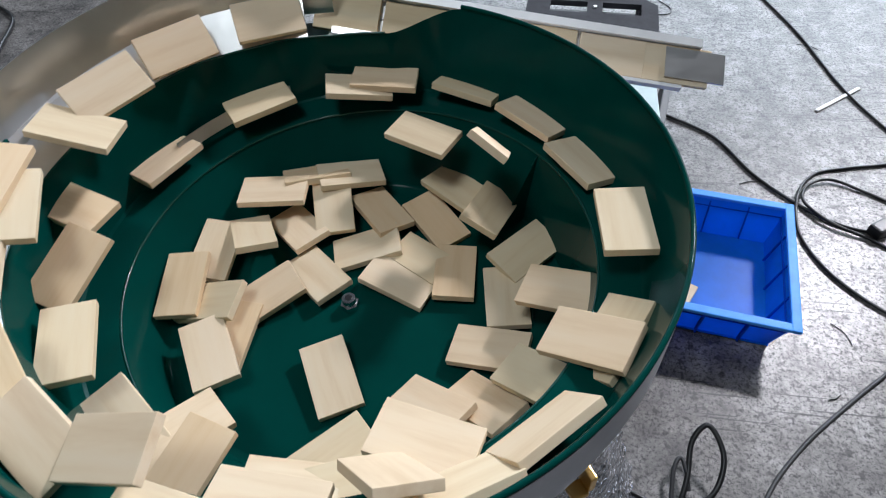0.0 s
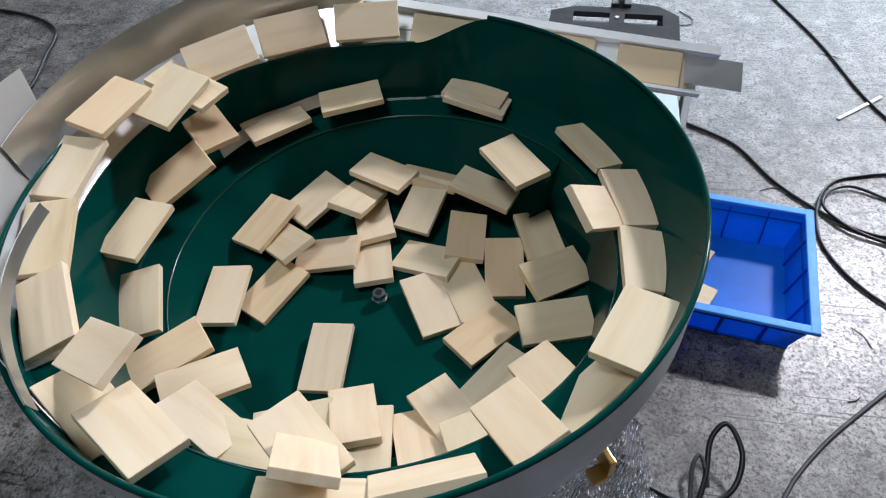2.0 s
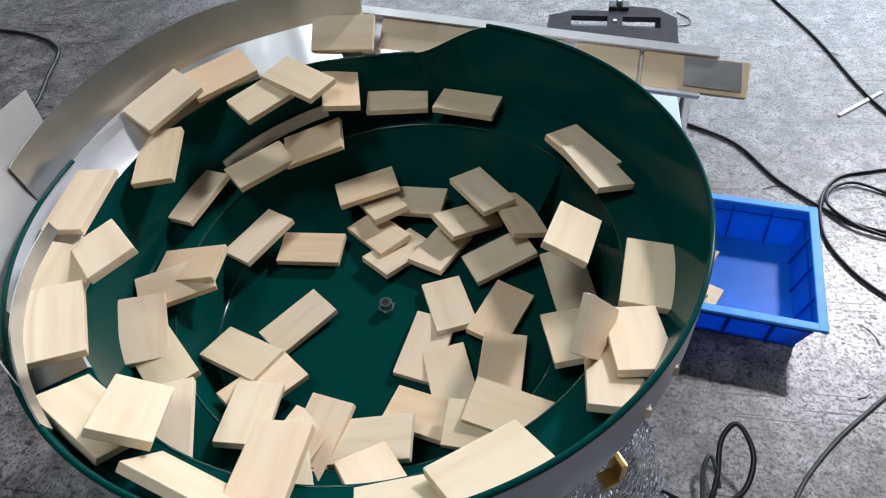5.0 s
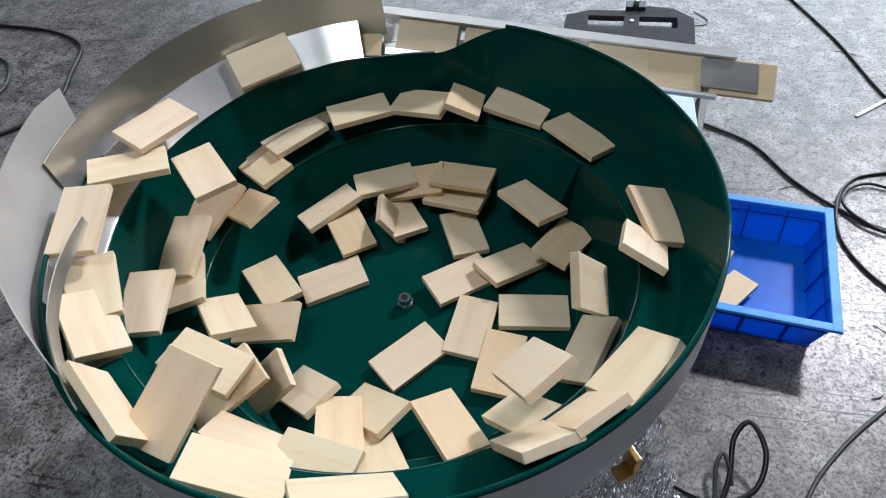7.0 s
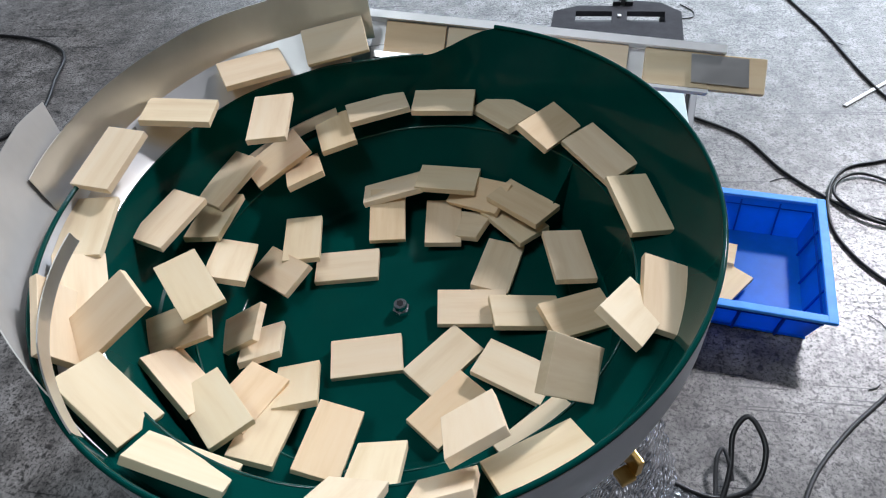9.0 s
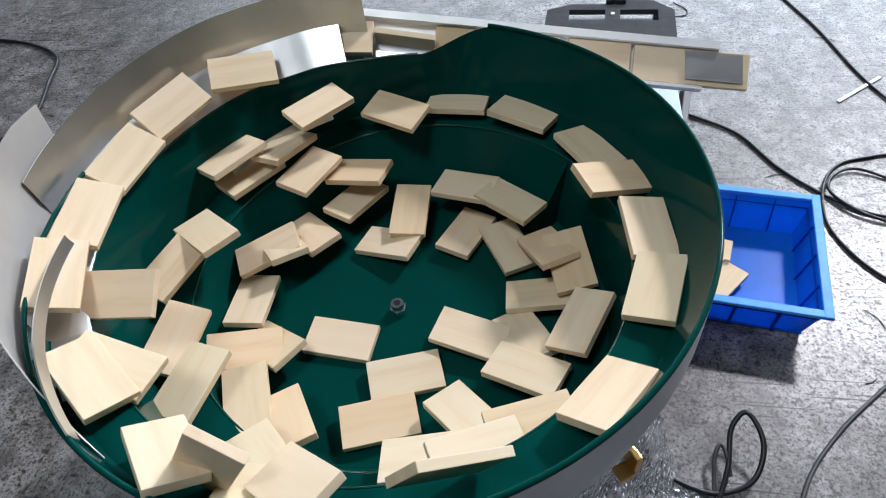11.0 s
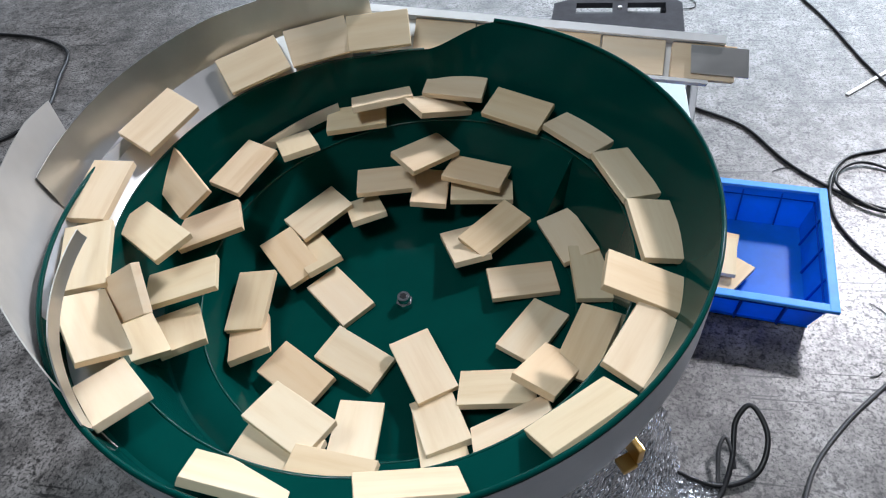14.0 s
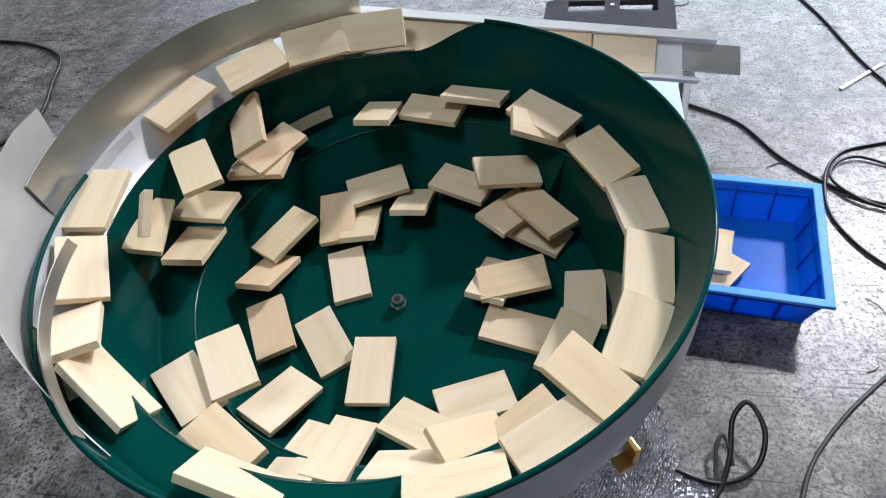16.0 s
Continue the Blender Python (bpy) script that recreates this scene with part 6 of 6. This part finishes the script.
    walk(wood_block(), [(0, pose(0.293, -0.139, 0.486, -7, 21, 145)), (1, pose(0.252, -0.210, 0.486, -7, 21, 130)), (2, pose(0.195, -0.268, 0.487, -7, 21, 115)), (3, pose(0.124, -0.308, 0.487, -7, 21, 100)), (4, pose(0.045, -0.328, 0.487, -7, 21, 84)), (5.25, pose(-0.063, -0.326, 0.542, 4, 8, 130)), (6.5, pose(-0.180, -0.261, 0.544, 3, -8, 173)), (7.2, pose(-0.221, -0.216, 0.548, 3, -8, 162)), (8, pose(-0.258, -0.159, 0.553, 3, -8, 149)), (8.8, pose(-0.286, -0.097, 0.558, 3, -8, 137)), (9.5, pose(-0.283, -0.062, 0.560, 3, -8, 130)), (10.75, pose(-0.303, 0.015, 0.553, 1, 6, 140)), (12, pose(-0.301, 0.098, 0.546, 1, 20, 150)), (13, pose(-0.269, 0.172, 0.551, 1, 20, 135)), (14, pose(-0.221, 0.232, 0.557, 1, 20, 122)), (15, pose(-0.151, 0.286, 0.563, 1, 20, 106)), (16, pose(-0.068, 0.317, 0.569, 1, 20, 90))])
    walk(wood_block(), [(0, pose(0.264, 0.115, 0.440, -12, -1, -130)), (1, pose(0.288, 0.040, 0.439, -12, -1, -147)), (2, pose(0.284, -0.034, 0.446, -12, -1, -162)), (3, pose(0.274, -0.062, 0.447, -12, -1, -168)), (4, pose(0.251, -0.114, 0.451, -12, -1, -180)), (5.25, pose(0.165, -0.251, 0.471, -5, 0, 178)), (6.5, pose(0.007, -0.326, 0.491, 3, 2, 176)), (7.2, pose(-0.053, -0.322, 0.495, 3, 2, 166)), (8, pose(-0.117, -0.303, 0.500, 3, 2, 154)), (8.8, pose(-0.181, -0.267, 0.505, 3, 2, 141)), (9.5, pose(-0.227, -0.225, 0.509, 3, 2, 130)), (10.75, pose(-0.235, -0.222, 0.520, 0, -2, 89)), (12, pose(-0.243, -0.218, 0.531, 0, -6, 48)), (13, pose(-0.285, -0.154, 0.536, 0, -6, 35)), (14, pose(-0.317, -0.079, 0.542, 0, -6, 20)), (15, pose(-0.332, 0.006, 0.547, 0, -6, 6)), (16, pose(-0.332, 0.089, 0.553, 0, -6, -9))])
    walk(wood_block(), [(0, pose(0.315, -0.011, 0.508, 11, -19, -22)), (1, pose(0.309, -0.104, 0.516, 11, -19, -39)), (2, pose(0.281, -0.181, 0.523, 11, -19, -54)), (3, pose(0.237, -0.244, 0.529, 11, -19, -68)), (4, pose(0.183, -0.298, 0.535, 11, -19, -82)), (5.25, pose(0.056, -0.352, 0.548, -19, -10, -38)), (6.5, pose(-0.091, -0.326, 0.503, -36, 15, -3)), (7.2, pose(-0.143, -0.307, 0.507, -36, 15, -12)), (8, pose(-0.197, -0.273, 0.507, -36, 15, -23)), (8.8, pose(-0.244, -0.231, 0.510, -36, 15, -33)), (9.5, pose(-0.285, -0.185, 0.514, -36, 15, -44)), (10.75, pose(-0.293, -0.153, 0.516, -22, 6, -84)), (12, pose(-0.298, -0.121, 0.518, -5, 7, -125)), (13, pose(-0.325, -0.038, 0.524, -5, 7, -141)), (14, pose(-0.330, 0.052, 0.530, -5, 7, -156)), (15, pose(-0.312, 0.135, 0.536, -5, 7, -171)), (16, pose(-0.273, 0.208, 0.542, -5, 7, 175))])
    walk(wood_block(), [(0, pose(-0.211, 0.298, 0.562, -1, 3, -141)), (1, pose(-0.173, 0.315, 0.557, -1, 3, -147)), (2, pose(-0.115, 0.333, 0.566, -1, 3, -157)), (3, pose(-0.062, 0.346, 0.569, -1, 3, -165)), (4, pose(0.006, 0.360, 0.569, -1, 3, -176)), (5.25, pose(0.121, 0.349, 0.568, 4, -2, 165)), (6.5, pose(0.229, 0.300, 0.568, 10, -5, 147)), (7.2, pose(0.281, 0.249, 0.572, 10, -5, 136)), (8, pose(0.329, 0.184, 0.576, 10, -5, 124)), (8.8, pose(0.360, 0.109, 0.581, 10, -5, 111)), (9.5, pose(0.376, 0.050, 0.584, 10, -5, 102)), (10.75, pose(0.383, -0.055, 0.591, -6, -0, 81)), (12, pose(0.360, -0.159, 0.597, -22, -2, 60)), (13, pose(0.325, -0.235, 0.611, -35, -3, 49)), (14, pose(0.283, -0.289, 0.613, -35, -3, 39)), (15, pose(0.236, -0.332, 0.616, -35, -3, 30)), (16, pose(0.163, -0.373, 0.621, -35, -3, 18))])
    walk(wood_block(), [(0, pose(-0.002, 0.367, 0.577, 1, -3, -176)), (1, pose(0.101, 0.375, 0.565, 1, -3, 167)), (2, pose(0.112, 0.370, 0.566, 1, -3, 166)), (3, pose(0.170, 0.323, 0.570, 1, -3, 155)), (4, pose(0.238, 0.271, 0.575, 1, -3, 141)), (5.25, pose(0.316, 0.201, 0.580, 10, -4, 128)), (6.5, pose(0.373, 0.108, 0.584, 19, -2, 114)), (7.2, pose(0.389, 0.048, 0.587, 19, -2, 105)), (8, pose(0.394, -0.014, 0.591, 19, -2, 96)), (8.8, pose(0.391, -0.071, 0.595, 19, -2, 88)), (9.5, pose(0.378, -0.139, 0.597, 19, -2, 78)), (10.75, pose(0.329, -0.232, 0.609, -10, 10, 62)), (12, pose(0.257, -0.310, 0.621, -43, 13, 41)), (13, pose(0.187, -0.361, 0.627, -43, 13, 28)), (14, pose(0.112, -0.391, 0.631, -43, 13, 15)), (15, pose(0.029, -0.404, 0.636, -43, 13, 3)), (16, pose(-0.078, -0.388, 0.612, -43, 13, -11))])
    walk(wood_block(), [(0, pose(-0.045, 0.346, 0.571, -3, 10, 16)), (1, pose(0.044, 0.359, 0.569, -3, 10, 1)), (2, pose(0.117, 0.352, 0.564, -3, 10, -11)), (3, pose(0.198, 0.305, 0.569, -3, 10, -26)), (4, pose(0.267, 0.251, 0.575, -3, 10, -39)), (5.25, pose(0.331, 0.142, 0.591, -18, -7, -66)), (6.5, pose(0.353, 0.020, 0.607, -24, -28, -91)), (7.2, pose(0.360, -0.032, 0.611, -24, -28, -99)), (8, pose(0.357, -0.078, 0.614, -24, -28, -107)), (8.8, pose(0.346, -0.122, 0.616, -24, -28, -114)), (9.5, pose(0.331, -0.167, 0.620, -24, -28, -122)), (10.75, pose(0.211, -0.296, 0.590, -6, -16, -147)), (12, pose(0.058, -0.328, 0.503, 5, 3, -167)), (13, pose(-0.014, -0.332, 0.508, 5, 3, -179)), (14, pose(-0.093, -0.319, 0.513, 5, 3, 167)), (15, pose(-0.169, -0.287, 0.519, 5, 3, 153)), (16, pose(-0.237, -0.236, 0.524, 5, 3, 138))])
    walk(wood_block(), [(0, pose(-0.337, 0.165, 0.539, -2, 0, -113)), (1, pose(-0.298, 0.222, 0.543, -2, 0, -123)), (2, pose(-0.243, 0.270, 0.548, -2, 0, -135)), (3, pose(-0.186, 0.312, 0.554, -2, 0, -146)), (4, pose(-0.121, 0.332, 0.566, -2, 0, -157)), (5.25, pose(-0.012, 0.369, 0.564, -4, -3, -174)), (6.5, pose(0.109, 0.371, 0.561, -6, -6, 169)), (7.2, pose(0.174, 0.341, 0.565, -6, -6, 158)), (8, pose(0.243, 0.292, 0.570, -6, -6, 145)), (8.8, pose(0.300, 0.230, 0.575, -6, -6, 133)), (9.5, pose(0.336, 0.171, 0.579, -6, -6, 122)), (10.75, pose(0.378, 0.062, 0.583, 5, -3, 102)), (12, pose(0.384, -0.056, 0.587, 15, 4, 82)), (13, pose(0.375, -0.123, 0.592, 15, 4, 72)), (14, pose(0.358, -0.179, 0.593, 15, 4, 64)), (15, pose(0.316, -0.251, 0.599, 15, 4, 51)), (16, pose(0.265, -0.310, 0.604, 15, 4, 40))])
    walk(wood_block(), [(0, pose(0.178, -0.291, 0.595, 2, 2, 167)), (1, pose(0.104, -0.327, 0.600, 2, 2, 154)), (2, pose(0.023, -0.346, 0.605, 2, 2, 140)), (3, pose(-0.048, -0.354, 0.502, 2, 2, 126)), (4, pose(-0.127, -0.332, 0.507, 2, 2, 112)), (5.25, pose(-0.209, -0.294, 0.562, 2, 0, 112)), (6.5, pose(-0.306, -0.204, 0.569, 3, -1, 112)), (7.2, pose(-0.336, -0.140, 0.572, 3, -1, 101)), (8, pose(-0.356, -0.068, 0.576, 3, -1, 89)), (8.8, pose(-0.363, 0.010, 0.580, 3, -1, 77)), (9.5, pose(-0.360, 0.069, 0.576, 3, -1, 69)), (10.75, pose(-0.324, 0.174, 0.573, -7, 0, 59)), (12, pose(-0.257, 0.264, 0.569, -18, -0, 48)), (13, pose(-0.174, 0.315, 0.567, -18, -0, 34)), (14, pose(-0.081, 0.342, 0.577, -18, -0, 19)), (15, pose(0.014, 0.360, 0.579, -18, -0, 3)), (16, pose(0.108, 0.352, 0.577, -18, -0, -12))])
    walk(wood_block(), [(0, pose(0.081, 0.261, 0.544, -3, -0, 156)), (1, pose(0.143, 0.237, 0.549, 177, -0, 142)), (2, pose(0.197, 0.198, 0.554, -3, -0, 128)), (3, pose(0.241, 0.147, 0.560, 177, -0, 114)), (4, pose(0.272, 0.086, 0.565, -3, -0, 100)), (5.25, pose(0.289, 0.001, 0.601, 28, 21, 75)), (6.5, pose(0.280, -0.086, 0.637, 56, 51, 62)), (7.2, pose(0.292, -0.133, 0.640, 56, 51, 54)), (8, pose(0.293, -0.181, 0.643, 56, 51, 47)), (8.8, pose(0.281, -0.227, 0.646, 56, 51, 40)), (9.5, pose(0.240, -0.263, 0.649, 56, 51, 31)), (10.75, pose(0.175, -0.348, 0.655, 99, 35, 32)), (12, pose(0.082, -0.405, 0.638, 136, 23, 21)), (13, pose(0.013, -0.413, 0.641, 136, 23, 10)), (14, pose(-0.077, -0.397, 0.618, 136, 23, -1)), (15, pose(-0.188, -0.357, 0.624, 136, 23, -18)), (16, pose(-0.269, -0.297, 0.629, 136, 23, -32))])
    walk(wood_block(label=CHUTE_LABEL), [(0, pose(0.494, 0.449, 0.575, 38, 7, 0)), (1.15, pose(0.560, 0.449, 0.566, 38, 7, 0)), (1.25, pose(0.580, 0.449, 0.552, 38, 27, 0)), (1.37, pose(0.600, 0.449, 0.426, 38, 62, 0)), (1.51, pose(0.600, 0.525, 0.082, 0, 23, -30)), (1.6, pose(0.600, 0.525, 0.032, 0, -0, -30)), (16, pose(0.600, 0.525, 0.032, 0, -0, -30))])
    walk(wood_block(label=CHUTE_LABEL), [(0, pose(0.382, 0.449, 0.589, 38, 7, 0)), (3.12, pose(0.560, 0.449, 0.566, 38, 7, 0)), (3.22, pose(0.580, 0.449, 0.552, 38, 27, 0)), (3.34, pose(0.600, 0.449, 0.426, 38, 62, 0)), (3.48, pose(0.560, 0.400, 0.080, 0, 23, 20)), (3.57, pose(0.560, 0.400, 0.030, 0, -0, 20)), (16, pose(0.560, 0.400, 0.030, 0, -0, 20))])
    walk(wood_block(label=CHUTE_LABEL), [(0, pose(0.264, 0.449, 0.605, 38, 7, 0)), (4, pose(0.492, 0.449, 0.575, 38, 7, 0)), (5.2, pose(0.560, 0.449, 0.566, 38, 7, 0)), (5.3, pose(0.580, 0.449, 0.552, 38, 27, 0)), (5.42, pose(0.600, 0.449, 0.426, 38, 62, 0)), (5.56, pose(0.645, 0.400, 0.084, 0, 23, 50)), (5.65, pose(0.645, 0.400, 0.034, 0, -0, 50)), (16, pose(0.645, 0.400, 0.034, 0, -0, 50))])
    walk(wood_block(label=CHUTE_LABEL), [(0, pose(0.156, 0.449, 0.619, 38, 7, 0)), (4, pose(0.384, 0.449, 0.589, 38, 7, 0)), (6.5, pose(0.527, 0.449, 0.570, 38, 7, 0)), (7.08, pose(0.560, 0.449, 0.566, 38, 7, 0)), (7.18, pose(0.580, 0.449, 0.552, 38, 27, 0)), (7.3, pose(0.600, 0.449, 0.426, 38, 62, 0)), (7.44, pose(0.620, 0.500, 0.094, 0, 23, -15)), (7.53, pose(0.620, 0.500, 0.044, 0, -0, -15)), (16, pose(0.620, 0.500, 0.044, 0, -0, -15))])
    walk(wood_block(label=CHUTE_LABEL), [(0, pose(0.042, 0.449, 0.633, 38, 7, 0)), (4, pose(0.270, 0.449, 0.604, 38, 7, 0)), (6.5, pose(0.413, 0.449, 0.585, 38, 7, 0)), (9.08, pose(0.560, 0.449, 0.566, 38, 7, 0)), (9.18, pose(0.580, 0.449, 0.552, 38, 27, 0)), (9.3, pose(0.600, 0.449, 0.426, 38, 62, 0)), (9.44, pose(0.590, 0.450, 0.095, 0, 23, 35)), (9.53, pose(0.590, 0.450, 0.045, 0, -0, 35)), (16, pose(0.590, 0.450, 0.045, 0, -0, 35))])
    walk(wood_block(label=CHUTE_LABEL), [(0, pose(-0.078, 0.449, 0.649, 38, 7, 0)), (4, pose(0.150, 0.449, 0.619, 38, 7, 0)), (6.5, pose(0.292, 0.449, 0.601, 38, 7, 0)), (9.5, pose(0.463, 0.449, 0.579, 38, 7, 0)), (11.2, pose(0.560, 0.449, 0.566, 38, 7, 0)), (11.3, pose(0.580, 0.449, 0.552, 38, 27, 0)), (11.42, pose(0.600, 0.449, 0.426, 38, 62, 0)), (11.56, pose(0.630, 0.440, 0.106, 180, 23, 80)), (11.65, pose(0.630, 0.440, 0.056, 180, -0, 80)), (16, pose(0.630, 0.440, 0.056, 180, -0, 80))])


motions()
